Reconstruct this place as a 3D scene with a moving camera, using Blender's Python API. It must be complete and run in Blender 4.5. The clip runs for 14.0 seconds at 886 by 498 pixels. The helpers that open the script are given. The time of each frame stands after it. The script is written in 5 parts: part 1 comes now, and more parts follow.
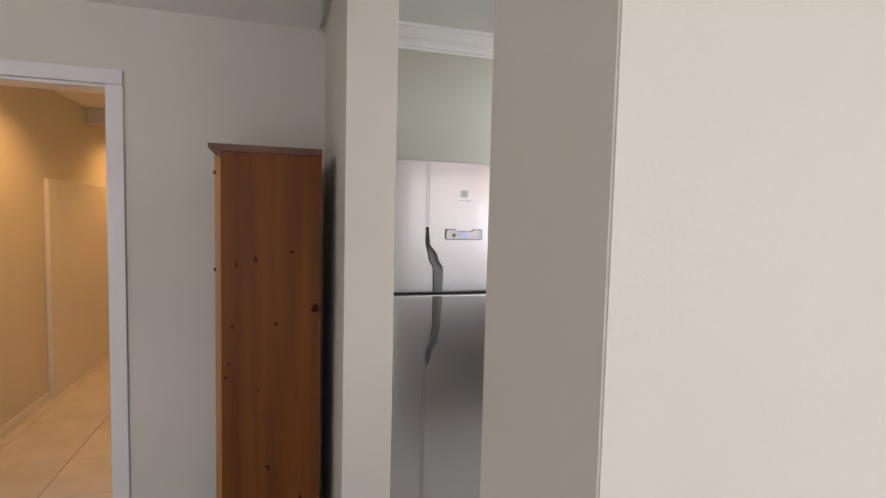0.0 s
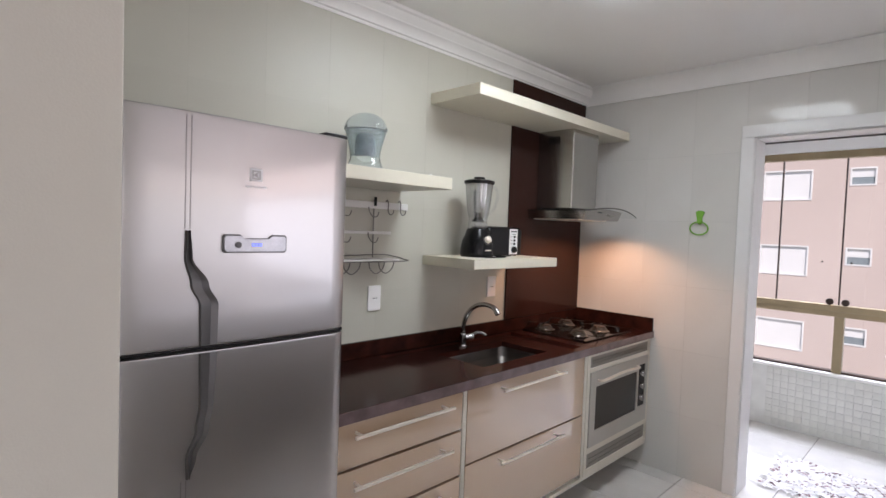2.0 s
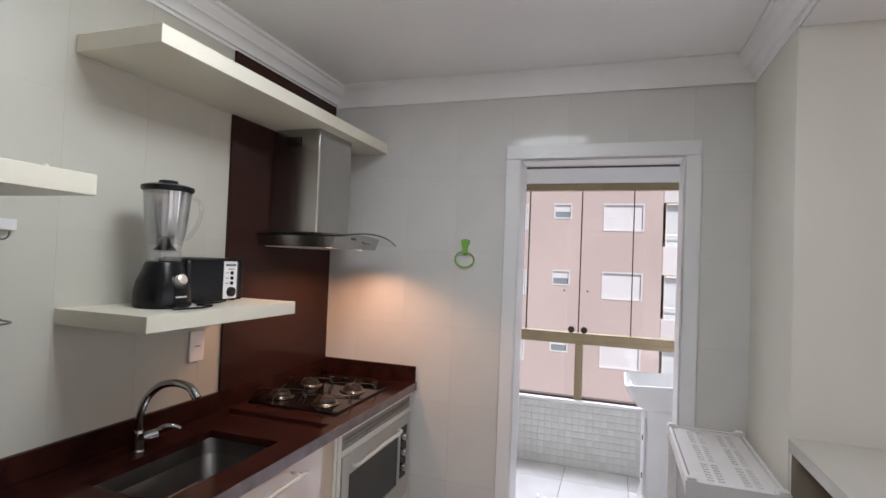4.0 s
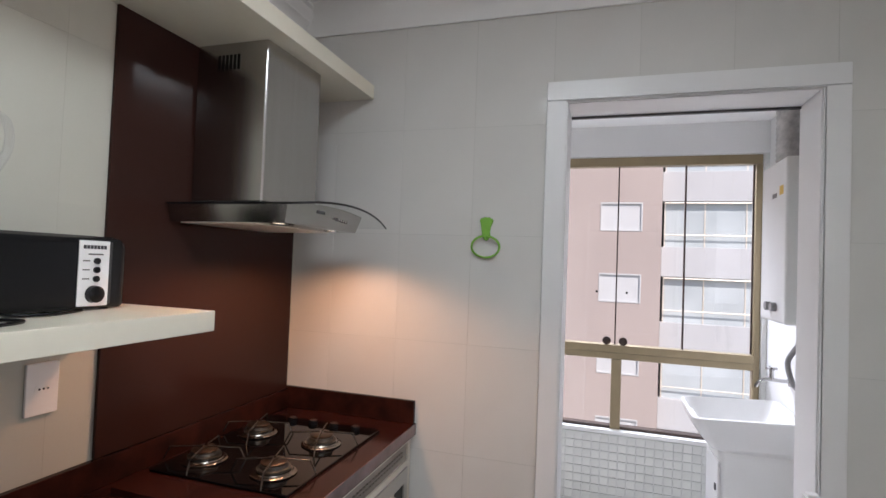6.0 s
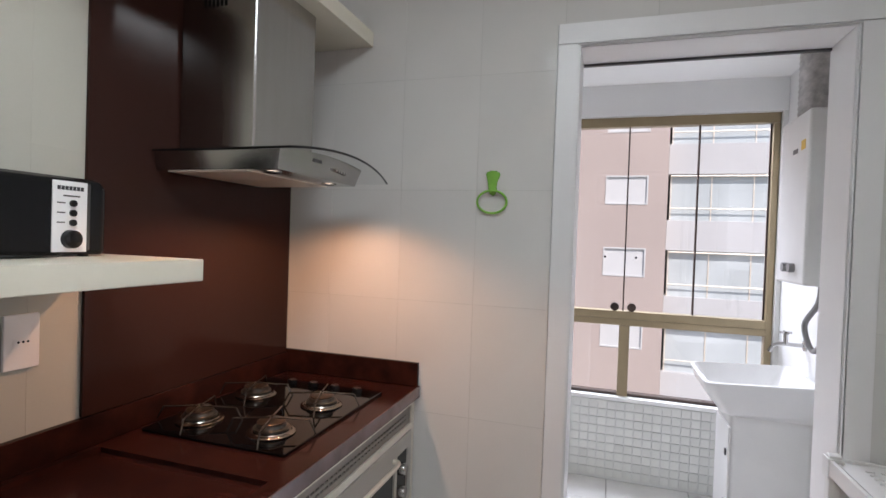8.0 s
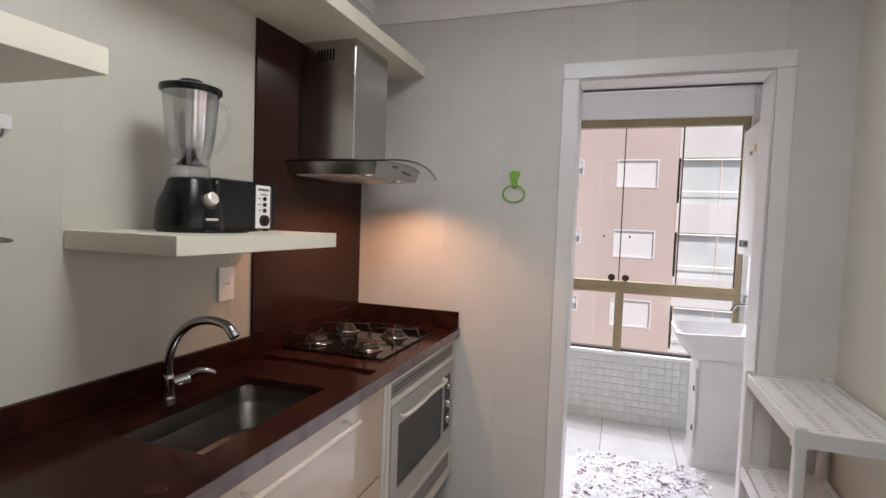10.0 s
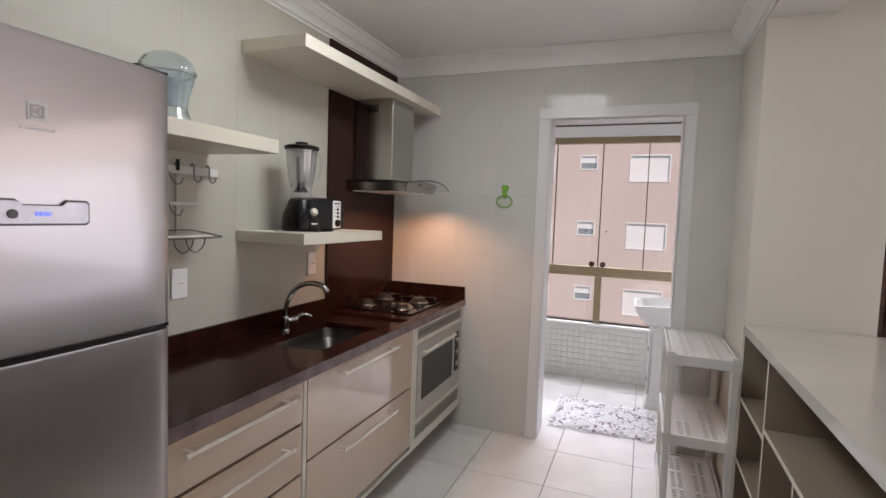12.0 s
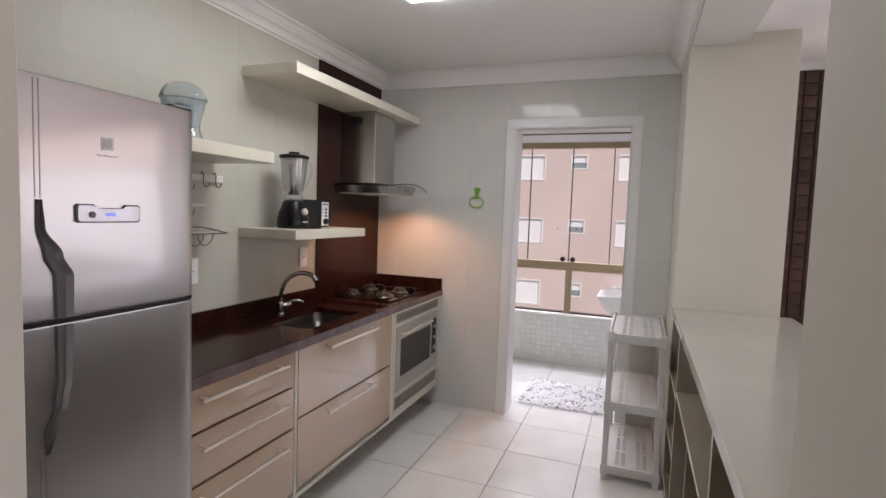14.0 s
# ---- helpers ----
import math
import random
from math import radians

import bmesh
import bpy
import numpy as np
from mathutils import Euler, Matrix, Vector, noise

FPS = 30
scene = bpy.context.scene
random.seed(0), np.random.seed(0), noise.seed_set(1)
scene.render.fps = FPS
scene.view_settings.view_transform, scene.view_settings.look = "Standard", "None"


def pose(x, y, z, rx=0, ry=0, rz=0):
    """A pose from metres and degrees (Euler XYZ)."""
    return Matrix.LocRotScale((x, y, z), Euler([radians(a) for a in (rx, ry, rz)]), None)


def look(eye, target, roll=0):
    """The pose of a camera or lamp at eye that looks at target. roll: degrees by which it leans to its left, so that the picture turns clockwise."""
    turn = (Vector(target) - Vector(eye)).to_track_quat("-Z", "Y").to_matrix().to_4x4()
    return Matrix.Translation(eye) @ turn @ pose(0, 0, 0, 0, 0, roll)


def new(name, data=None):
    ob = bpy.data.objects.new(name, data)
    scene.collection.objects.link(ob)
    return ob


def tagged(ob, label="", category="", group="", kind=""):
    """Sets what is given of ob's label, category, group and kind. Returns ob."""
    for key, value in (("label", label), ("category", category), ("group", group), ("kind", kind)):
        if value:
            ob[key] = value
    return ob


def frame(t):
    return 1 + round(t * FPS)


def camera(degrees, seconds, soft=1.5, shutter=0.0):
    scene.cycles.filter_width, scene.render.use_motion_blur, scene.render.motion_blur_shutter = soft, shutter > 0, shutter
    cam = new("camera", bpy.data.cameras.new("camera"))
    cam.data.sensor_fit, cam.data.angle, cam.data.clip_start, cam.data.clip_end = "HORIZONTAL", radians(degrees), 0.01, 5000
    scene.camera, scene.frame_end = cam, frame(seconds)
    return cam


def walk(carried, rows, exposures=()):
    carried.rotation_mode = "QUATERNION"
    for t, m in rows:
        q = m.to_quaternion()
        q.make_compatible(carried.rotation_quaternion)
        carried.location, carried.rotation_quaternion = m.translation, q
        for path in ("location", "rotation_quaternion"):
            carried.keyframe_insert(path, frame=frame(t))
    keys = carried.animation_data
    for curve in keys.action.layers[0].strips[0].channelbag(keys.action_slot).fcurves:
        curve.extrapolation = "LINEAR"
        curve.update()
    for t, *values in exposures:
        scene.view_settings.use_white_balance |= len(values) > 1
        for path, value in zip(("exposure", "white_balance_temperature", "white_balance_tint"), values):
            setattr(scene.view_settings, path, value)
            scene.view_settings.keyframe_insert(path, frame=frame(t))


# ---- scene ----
cam = camera(81.4, 14.0)
PATH = [
    (0, (0.966, 1.09, 1.531), (1.554, 2.997, 1.398), 1.4),
    (0.5, (0.895, 1.279, 1.539), (1.632, 3.134, 1.415), 1.4),
    (1, (0.878, 1.445, 1.546), (1.788, 3.224, 1.448), 1.6),
    (1.5, (0.938, 1.696, 1.538), (2.09, 3.329, 1.447), 2.1),
    (2, (1.12, 1.908, 1.502), (2.525, 3.33, 1.426), 2.1),
    (2.5, (1.237, 2.022, 1.491), (2.853, 3.198, 1.429), 2.1),
    (3, (1.338, 2.136, 1.511), (3.109, 3.064, 1.481), 2.4),
    (3.5, (1.578, 2.195, 1.507), (3.43, 2.95, 1.511), 2.3),
    (4, (1.824, 2.293, 1.551), (3.718, 2.932, 1.599), 2.3),
    (6.5, (2.688, 2.666, 1.461), (4.597, 3.258, 1.513), 2.1),
    (7, (2.719, 2.67, 1.433), (4.629, 3.263, 1.454), 2.0),
    (7.5, (2.723, 2.668, 1.436), (4.631, 3.268, 1.426), 2.0),
    (8, (2.685, 2.665, 1.426), (4.59, 3.274, 1.392), 2.0),
    (10.5, (1.763, 2.497, 1.414), (3.646, 3.158, 1.295), 2.0),
    (11, (1.514, 2.414, 1.408), (3.388, 3.101, 1.285), 2.0),
    (11.5, (1.303, 2.329, 1.444), (3.171, 3.032, 1.311), 2.0),
    (12, (1.114, 2.191, 1.47), (2.975, 2.91, 1.334), 2.0),
    (12.5, (0.925, 2.058, 1.473), (2.783, 2.784, 1.339), 2.0),
    (13, (0.834, 1.977, 1.469), (2.693, 2.703, 1.336), 2.1),
    (13.5, (0.795, 1.923, 1.461), (2.653, 2.65, 1.331), 2.0),
    (14, (0.781, 1.922, 1.48), (2.647, 2.627, 1.339), 2.0),
]
EXPOSURES = [(0.0, 0.42, 6350, 16), (0.5, 0.54, 6450, 19), (1.0, 0.62, 6400, 21), (1.5, 0.55, 6350, 23), (2.0, 0.25, 6250, 20), (2.6, 0.0, 6250, 20), (4.0, 0.07, 6200, 20), (7.5, 0.07, 6150, 18), (10.5, 0.06, 6500, 21), (12.0, -0.06, 6500, 21), (14.0, -0.03, 6550, 23)]
walk(cam, [(t, look(eye, target, roll)) for t, eye, target, roll in PATH], EXPOSURES)

FARX = 4.465

# ---------------- world, sun, large lights ----------------
world = bpy.data.worlds.new("sky_world")
scene.world = world
world.use_nodes = True
_nt = world.node_tree
_sky = _nt.nodes.new("ShaderNodeTexSky")
_sky.sky_type, _sky.sun_disc = "NISHITA", False
_sky.sun_elevation, _sky.sun_rotation = radians(48), radians(235)
_bg = _nt.nodes["Background"]
_bg.inputs["Strength"].default_value = 0.15
_nt.links.new(_sky.outputs["Color"], _bg.inputs["Color"])

_s = bpy.data.lights.new("sun", "SUN")
_s.energy, _s.angle, _s.color = 5.0, radians(0.53), (1.0, 0.95, 0.88)
sun_ob = new("sun", _s)
sun_ob.matrix_world = look((-20, -14, 27), (0, 0, 0))


def area_lamp(name, eye, target, w, h, watts, color):
    data = bpy.data.lights.new(name, "AREA")
    data.shape, data.size, data.size_y, data.energy, data.color = "RECTANGLE", w, h, watts, color
    ob = new(name, data)
    ob.matrix_world = look(eye, target)
    return ob


def spot_lamp(name, eye, target, watts, color, angle, blend, radius):
    data = bpy.data.lights.new(name, "SPOT")
    data.energy, data.color, data.spot_size, data.spot_blend, data.shadow_soft_size = watts, color, radians(angle), blend, radius
    ob = new(name, data)
    ob.matrix_world = look(eye, target)
    return ob


# lamps added out of view as daylight: living room openings, above laundry window
area_lamp("living_daylight", (FARX + 0.11, -1.45, 1.32), (0.5, -1.45, 0.2), 3.9, 0.98, 31, (0.95, 0.96, 1.0))
# added pinkish strip: puts a pink band into the fridge's reflection
area_lamp("living_pink_fill", (FARX + 0.11, -1.45, 2.01), (0.5, -1.45, 0.9), 3.9, 0.34, 9, (1.0, 0.72, 0.60))
area_lamp("terrace_daylight", (2.95, -3.48, 1.32), (2.95, 0.5, 0.2), 2.8, 0.98, 7.5, (0.95, 0.96, 1.0))
# a second added strip for the same pink band
area_lamp("terrace_pink_fill", (2.95, -3.48, 2.01), (2.95, 0.5, 0.9), 2.8, 0.34, 3.5, (1.0, 0.72, 0.60))
# added fill at an unseen opening, set where the fridge doesn't mirror it
area_lamp("southwest_fill", (-1.45, -3.46, 1.2), (-1.45, 0.5, 0.3), 4.4, 1.9, 31, (0.98, 0.96, 0.97))
# added lamp outside, above the view, in place of the sky's light
area_lamp("laundry_sky_fill", (7.0, 3.0, 2.98), (5.1, 2.9, 0.95), 2.6, 0.9, 205, (0.86, 0.92, 1.0))
# warm halogen lamps under the hood, and the corridor's warm ceiling spots
for _x in (3.85, 4.14):
    spot_lamp("hood_halogen", (_x, 3.52, 1.583), (_x, 3.52, 0.9), 8.0, (1.0, 0.52, 0.26), 152, 0.45, 0.015)
spot_lamp("corridor_spot", (-0.2, 4.9, 2.40), (-0.2, 4.9, 0), 28, (1.0, 0.50, 0.15), 150, 0.6, 0.04)
spot_lamp("corridor_spot", (-0.2, 7.4, 2.40), (-0.2, 7.4, 0), 28, (1.0, 0.50, 0.15), 150, 0.6, 0.04)


# ---------------- materials ----------------
def material(name, color, rough=0.5, metal=0.0, var=0.06, scale=3.0, grain=0.0, gscale=160.0, coat=0.0, coat_ior=1.5, stretch=(1, 1, 1),
             rvar=0.06, piece=0.0, island=0.0, trans=0.0, emit=0.0, second=None, spec=0.5):
    m = bpy.data.materials.new(name)
    m.use_nodes = True
    n, l = m.node_tree.nodes, m.node_tree.links
    b = n["Principled BSDF"]
    tc, mp = n.new("ShaderNodeTexCoord"), n.new("ShaderNodeMapping")
    mp.inputs["Scale"].default_value = stretch
    l.new(tc.outputs["Object"], mp.inputs["Vector"])
    big, fine = n.new("ShaderNodeTexNoise"), n.new("ShaderNodeTexNoise")
    big.inputs["Scale"].default_value, big.inputs["Detail"].default_value = scale, 5
    fine.inputs["Scale"].default_value, fine.inputs["Detail"].default_value = gscale, 3
    l.new(mp.outputs[0], big.inputs["Vector"]), l.new(mp.outputs[0], fine.inputs["Vector"])
    mix = n.new("ShaderNodeMix")
    mix.data_type = "RGBA"
    dark = second or tuple(c * (1 - 2.2 * var) for c in color)
    lite = color if second else tuple(min(1, c * (1 + var)) for c in color)
    mix.inputs["A"].default_value, mix.inputs["B"].default_value = (*dark, 1), (*lite, 1)
    add = n.new("ShaderNodeMath")
    add.operation = "MULTIPLY_ADD"
    add.inputs[1].default_value, add.inputs[2].default_value = 0.25, 0.0
    l.new(fine.outputs["Fac"], add.inputs[0])
    ramp = n.new("ShaderNodeMapRange")
    ramp.inputs["From Min"].default_value, ramp.inputs["From Max"].default_value = 0.42, 0.82
    sm = n.new("ShaderNodeMath")
    sm.operation = "ADD"
    l.new(big.outputs["Fac"], sm.inputs[0]), l.new(add.outputs[0], sm.inputs[1])
    l.new(sm.outputs[0], ramp.inputs["Value"])
    l.new(ramp.outputs[0], mix.inputs["Factor"])
    col = mix.outputs["Result"]
    if piece or island:
        hsv = n.new("ShaderNodeHueSaturation")
        src = n.new("ShaderNodeObjectInfo") if piece else n.new("ShaderNodeNewGeometry")
        mr = n.new("ShaderNodeMapRange")
        mr.inputs["To Min"].default_value, mr.inputs["To Max"].default_value = 1 - (piece or island), 1 + (piece or island)
        l.new(src.outputs["Random" if piece else "Random Per Island"], mr.inputs["Value"])
        l.new(mr.outputs[0], hsv.inputs["Value"]), l.new(col, hsv.inputs["Color"])
        col = hsv.outputs["Color"]
    l.new(col, b.inputs["Base Color"])
    rr = n.new("ShaderNodeMapRange")
    rr.inputs["To Min"].default_value, rr.inputs["To Max"].default_value = max(0.01, rough - rvar), min(1, rough + rvar)
    l.new(big.outputs["Fac"], rr.inputs["Value"]), l.new(rr.outputs[0], b.inputs["Roughness"])
    b.inputs["Metallic"].default_value = metal
    b.inputs["Coat Weight"].default_value = coat
    b.inputs["Coat Roughness"].default_value = 0.03
    b.inputs["Coat IOR"].default_value = coat_ior
    b.inputs["Specular IOR Level"].default_value = spec
    b.inputs["Transmission Weight"].default_value = trans
    if grain:
        bump = n.new("ShaderNodeBump")
        bump.inputs["Strength"].default_value, bump.inputs["Distance"].default_value = grain, 0.002
        l.new(fine.outputs["Fac"], bump.inputs["Height"]), l.new(bump.outputs[0], b.inputs["Normal"])
    if emit:
        b.inputs["Emission Color"].default_value = (*color, 1)
        b.inputs["Emission Strength"].default_value = emit
    return m


def pane_material(name, tint, gloss=1.0, rough=0.0, ior=1.5):
    m = bpy.data.materials.new(name)
    m.use_nodes = True
    n, l = m.node_tree.nodes, m.node_tree.links
    n.remove(n["Principled BSDF"])
    tr, gl = n.new("ShaderNodeBsdfTransparent"), n.new("ShaderNodeBsdfGlossy")
    mx, fr = n.new("ShaderNodeMixShader"), n.new("ShaderNodeFresnel")
    fr.inputs["IOR"].default_value = ior
    tr.inputs["Color"].default_value = (*tint, 1)
    gl.inputs["Roughness"].default_value = rough
    gl.inputs["Color"].default_value = (gloss, gloss, gloss, 1)
    l.new(fr.outputs[0], mx.inputs[0]), l.new(tr.outputs[0], mx.inputs[1]), l.new(gl.outputs[0], mx.inputs[2])
    l.new(mx.outputs[0], n["Material Output"].inputs["Surface"])
    return m


def pine_material():
    """Varnished pine: stretched grain along z with darker knots."""
    m = material("varnished_pine", (0.195, 0.060, 0.010), 0.45, var=0.1, piece=0.05, scale=1.6, stretch=(9, 9, 0.35), gscale=26, grain=0.12, spec=0.18,
                 second=(0.100, 0.028, 0.0055))
    n, l = m.node_tree.nodes, m.node_tree.links
    b = n["Principled BSDF"]
    col = b.inputs["Base Color"].links[0].from_socket
    tc = n.new("ShaderNodeTexCoord")
    mp, vor, rp, mx = n.new("ShaderNodeMapping"), n.new("ShaderNodeTexVoronoi"), n.new("ShaderNodeMapRange"), n.new("ShaderNodeMix")
    mp.inputs["Scale"].default_value = (7.3, 0.0, 5.6)
    mp.inputs["Rotation"].default_value = (math.pi / 2, 0, 0)
    vor.voronoi_dimensions = "2D"
    vor.inputs["Randomness"].default_value = 1.0
    vor.inputs["Scale"].default_value = 1.0
    rp.inputs["From Min"].default_value, rp.inputs["From Max"].default_value = 0.075, 0.15
    rp.inputs["To Min"].default_value, rp.inputs["To Max"].default_value = 0.85, 0.0
    mx.data_type = "RGBA"
    mx.inputs["B"].default_value = (0.022, 0.006, 0.002, 1)
    l.new(tc.outputs["Object"], mp.inputs["Vector"]), l.new(mp.outputs[0], vor.inputs["Vector"])
    sp, gate, mul = n.new("ShaderNodeSeparateColor"), n.new("ShaderNodeMath"), n.new("ShaderNodeMath")
    gate.operation, mul.operation = "GREATER_THAN", "MULTIPLY"
    gate.inputs[1].default_value = 0.985
    wob, dist = n.new("ShaderNodeTexNoise"), n.new("ShaderNodeMath")
    wob.inputs["Scale"].default_value = 38
    dist.operation = "MULTIPLY_ADD"
    dist.inputs[1].default_value = 0.09
    l.new(tc.outputs["Object"], wob.inputs["Vector"]), l.new(wob.outputs["Fac"], dist.inputs[0]), l.new(vor.outputs["Distance"], dist.inputs[2])
    l.new(vor.outputs["Color"], sp.inputs[0]), l.new(sp.outputs[0], gate.inputs[0])
    l.new(dist.outputs[0], rp.inputs["Value"]), l.new(rp.outputs[0], mul.inputs[0]), l.new(gate.outputs[0], mul.inputs[1])
    l.new(mul.outputs[0], mx.inputs["Factor"])
    l.new(col, mx.inputs["A"]), l.new(mx.outputs["Result"], b.inputs["Base Color"])
    return m


M_PAINT = material("cream_wall_paint", (0.705, 0.675, 0.595), 0.65, var=0.025, scale=1.2, grain=0.10, gscale=240)
M_WHITE = material("white_wall_paint", (0.74, 0.73, 0.70), 0.6, var=0.02, scale=1.3, grain=0.08, gscale=240)
# lighter copy of the wall white: colour makes up for missing laundry light
M_LWHITE = material("lightened_laundry_white", (0.84, 0.84, 0.83), 0.3, var=0.02, scale=1.3)
M_CEIL = material("white_ceiling_paint", (0.90, 0.89, 0.87), 0.75, var=0.02, scale=1.0, grain=0.05, gscale=200)
M_CORNICE = material("white_plaster_cornice", (0.88, 0.87, 0.85), 0.55, var=0.02, scale=3)
M_TILE = material("white_glazed_wall_tile", (0.665, 0.648, 0.615), 0.065, var=0.015, scale=2.5, piece=0.012, rvar=0.015, spec=0.12)
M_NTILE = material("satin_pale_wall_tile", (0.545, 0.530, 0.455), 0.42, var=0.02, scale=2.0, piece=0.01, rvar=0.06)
M_GROUT = material("pale_grout", (0.55, 0.54, 0.50), 0.8, var=0.05, scale=9)
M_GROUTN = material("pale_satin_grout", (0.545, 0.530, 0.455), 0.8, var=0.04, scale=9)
M_GROUTW = material("white_mosaic_grout", (0.73, 0.73, 0.70), 0.8, var=0.04, scale=9)
M_FLOOR = material("pale_floor_tile", (0.74, 0.725, 0.70), 0.24, var=0.04, scale=4, piece=0.035, rvar=0.06, gscale=90)
M_FGROUT = material("grey_floor_grout", (0.30, 0.285, 0.27), 0.9, var=0.1, scale=12)
M_TRIM = material("white_door_lacquer", (0.80, 0.79, 0.78), 0.35, var=0.015, scale=4)
M_GRANITE = material("dark_red_brown_granite", (0.041, 0.0125, 0.0088), 0.15, var=0.2, scale=14, gscale=420, rvar=0.04, spec=0.10, second=(0.016, 0.006, 0.005))
M_EDGE = material("stone_edge_sheen", (0.15, 0.105, 0.105), 0.2, var=0.15, scale=14, gscale=420, rvar=0.05, spec=0.7)
M_PANEL = material("brown_laminate_panel", (0.038, 0.0160, 0.0125), 0.10, var=0.03, scale=1.5, rvar=0.02, gscale=80, spec=0.14)
M_STEEL = material("brushed_stainless_steel", (0.455, 0.44, 0.44), 0.37, metal=1.0, var=0.006, scale=1.2, gscale=60, rvar=0.02)
_t = M_STEEL.node_tree.nodes.new("ShaderNodeCombineXYZ")     # brushed upright: reflections spread sideways
_t.inputs[0].default_value = 1.0
M_STEEL.node_tree.links.new(_t.outputs[0], M_STEEL.node_tree.nodes["Principled BSDF"].inputs["Tangent"])
M_STEEL.node_tree.nodes["Principled BSDF"].inputs["Anisotropic"].default_value = 0.7
M_STEEL.node_tree.nodes["Principled BSDF"].inputs["Coat Weight"].default_value = 1.0      # coat added for a sharper reflection over the brushed one
M_STEEL.node_tree.nodes["Principled BSDF"].inputs["Coat Roughness"].default_value = 0.10
M_STEEL.node_tree.nodes["Principled BSDF"].inputs["Coat IOR"].default_value = 1.8
M_STEELH = material("hood_stainless_steel", (0.46, 0.445, 0.43), 0.215, metal=1.0, var=0.02, scale=3, stretch=(22, 22, 1), gscale=50, rvar=0.03)
M_BOWL = material("satin_sink_steel", (0.17, 0.16, 0.15), 0.32, metal=1.0, var=0.05, scale=8)
M_WIRE = material("dark_chromed_wire", (0.24, 0.23, 0.22), 0.36, metal=1.0, var=0.05)
M_BURNERD = material("dark_burner_head", (0.11, 0.10, 0.085), 0.35, metal=0.8, var=0.2, scale=40)
M_GRATE = material("dark_wire_grate", (0.12, 0.105, 0.09), 0.22, metal=0.85, var=0.15, scale=30)
M_CHROME = material("chrome", (0.48, 0.47, 0.46), 0.12, metal=1.0, var=0.01, rvar=0.03)
M_ALU = material("satin_aluminium", (0.86, 0.79, 0.69), 0.38, metal=0.55, var=0.02, scale=6)
M_DARKMETAL = material("dark_grey_grip", (0.085, 0.085, 0.085), 0.38, metal=0.6, var=0.06)
M_BLACK = material("black_plastic", (0.006, 0.006, 0.007), 0.25, var=0.1, rvar=0.05, spec=0.3)
M_BLACKGLASS = material("black_hob_glass", (0.003, 0.003, 0.0035), 0.05, var=0.05, rvar=0.02, spec=0.35)
M_DISPLAY = material("grey_blue_display_lens", (0.50, 0.50, 0.53), 0.25, metal=0.5, var=0.08, scale=20)
M_GRIP = material("grey_moulded_grip", (0.13, 0.125, 0.125), 0.32, metal=0.7, var=0.08)
M_GROOVE = material("door_groove_grey", (0.30, 0.29, 0.29), 0.35, metal=0.8, var=0.05)
M_OVENGLASS = material("dark_oven_glass", (0.014, 0.014, 0.014), 0.10, var=0.05, rvar=0.02)
M_IRON = material("black_cast_iron", (0.016, 0.016, 0.016), 0.5, var=0.15, grain=0.1, gscale=300)
M_BURNER = material("worn_aluminium_burner", (0.27, 0.255, 0.235), 0.24, metal=1.0, var=0.12, scale=30)
M_FRONT = material("champagne_gloss_lacquer", (0.50, 0.350, 0.225), 0.2, var=0.01, scale=1.5, coat=1.0, coat_ior=2.25, rvar=0.02)
M_CARCASS = material("cream_laminate", (0.70, 0.66, 0.57), 0.38, var=0.02, scale=4)
M_SHELF = material("ivory_shelf_laminate", (0.72, 0.68, 0.56), 0.36, var=0.025, scale=3, gscale=60)
M_OVEN = material("silver_grey_enamel", (0.50, 0.48, 0.44), 0.30, metal=0.45, var=0.03)
M_VENT = material("dull_grey_vent_steel", (0.27, 0.25, 0.22), 0.4, metal=0.4, var=0.05)
# shade grey for gaps and slots, also the toaster's print
M_SHADE_PRINT = material("grey_shade_and_print", (0.10, 0.095, 0.085), 0.6, var=0.1)
M_PENTOP = material("off_white_counter_laminate", (0.54, 0.52, 0.46), 0.11, var=0.03, scale=2.2, rvar=0.05, grain=0.35, gscale=6)
# white laminate darkened to beige: the cubbies' shade is in the colour
M_PENIN = material("shaded_cubby_laminate", (0.30, 0.25, 0.19), 0.45, var=0.04, scale=3)
M_PLASTIC = material("white_plastic", (0.76, 0.75, 0.73), 0.35, var=0.02, scale=5)
M_SOCKET = material("socket_white_plastic", (0.90, 0.89, 0.88), 0.3, var=0.01)
M_GREEN = material("lime_green_translucent_plastic", (0.22, 0.48, 0.07), 0.25, var=0.05, scale=20)
M_GOLD = material("champagne_gold_aluminium", (0.35, 0.275, 0.165), 0.42, metal=0.35, var=0.05, scale=6)
M_BRONZE = material("dark_bronze_edge", (0.05, 0.03, 0.022), 0.4, var=0.08)
M_MOSAIC = material("white_glass_mosaic", (0.74, 0.74, 0.70), 0.2, var=0.03, scale=8, piece=0.05)
M_BMOSAIC = material("dark_brown_mosaic", (0.060, 0.024, 0.014), 0.22, var=0.2, scale=8, piece=0.35)
M_BGROUT = material("brown_grout", (0.028, 0.013, 0.009), 0.85, var=0.1)
M_PINE = pine_material()
M_KNOT = material("dark_pine_knot", (0.045, 0.012, 0.004), 0.7, var=0.25, scale=60, spec=0.05)
M_PINELITE = material("pale_pine_stile", (0.33, 0.135, 0.03), 0.42, var=0.1, scale=3, stretch=(9, 9, 0.5))
M_PINEDARK = material("dark_stained_pine_edge", (0.12, 0.042, 0.016), 0.45, var=0.15, scale=6, stretch=(3, 3, 1))
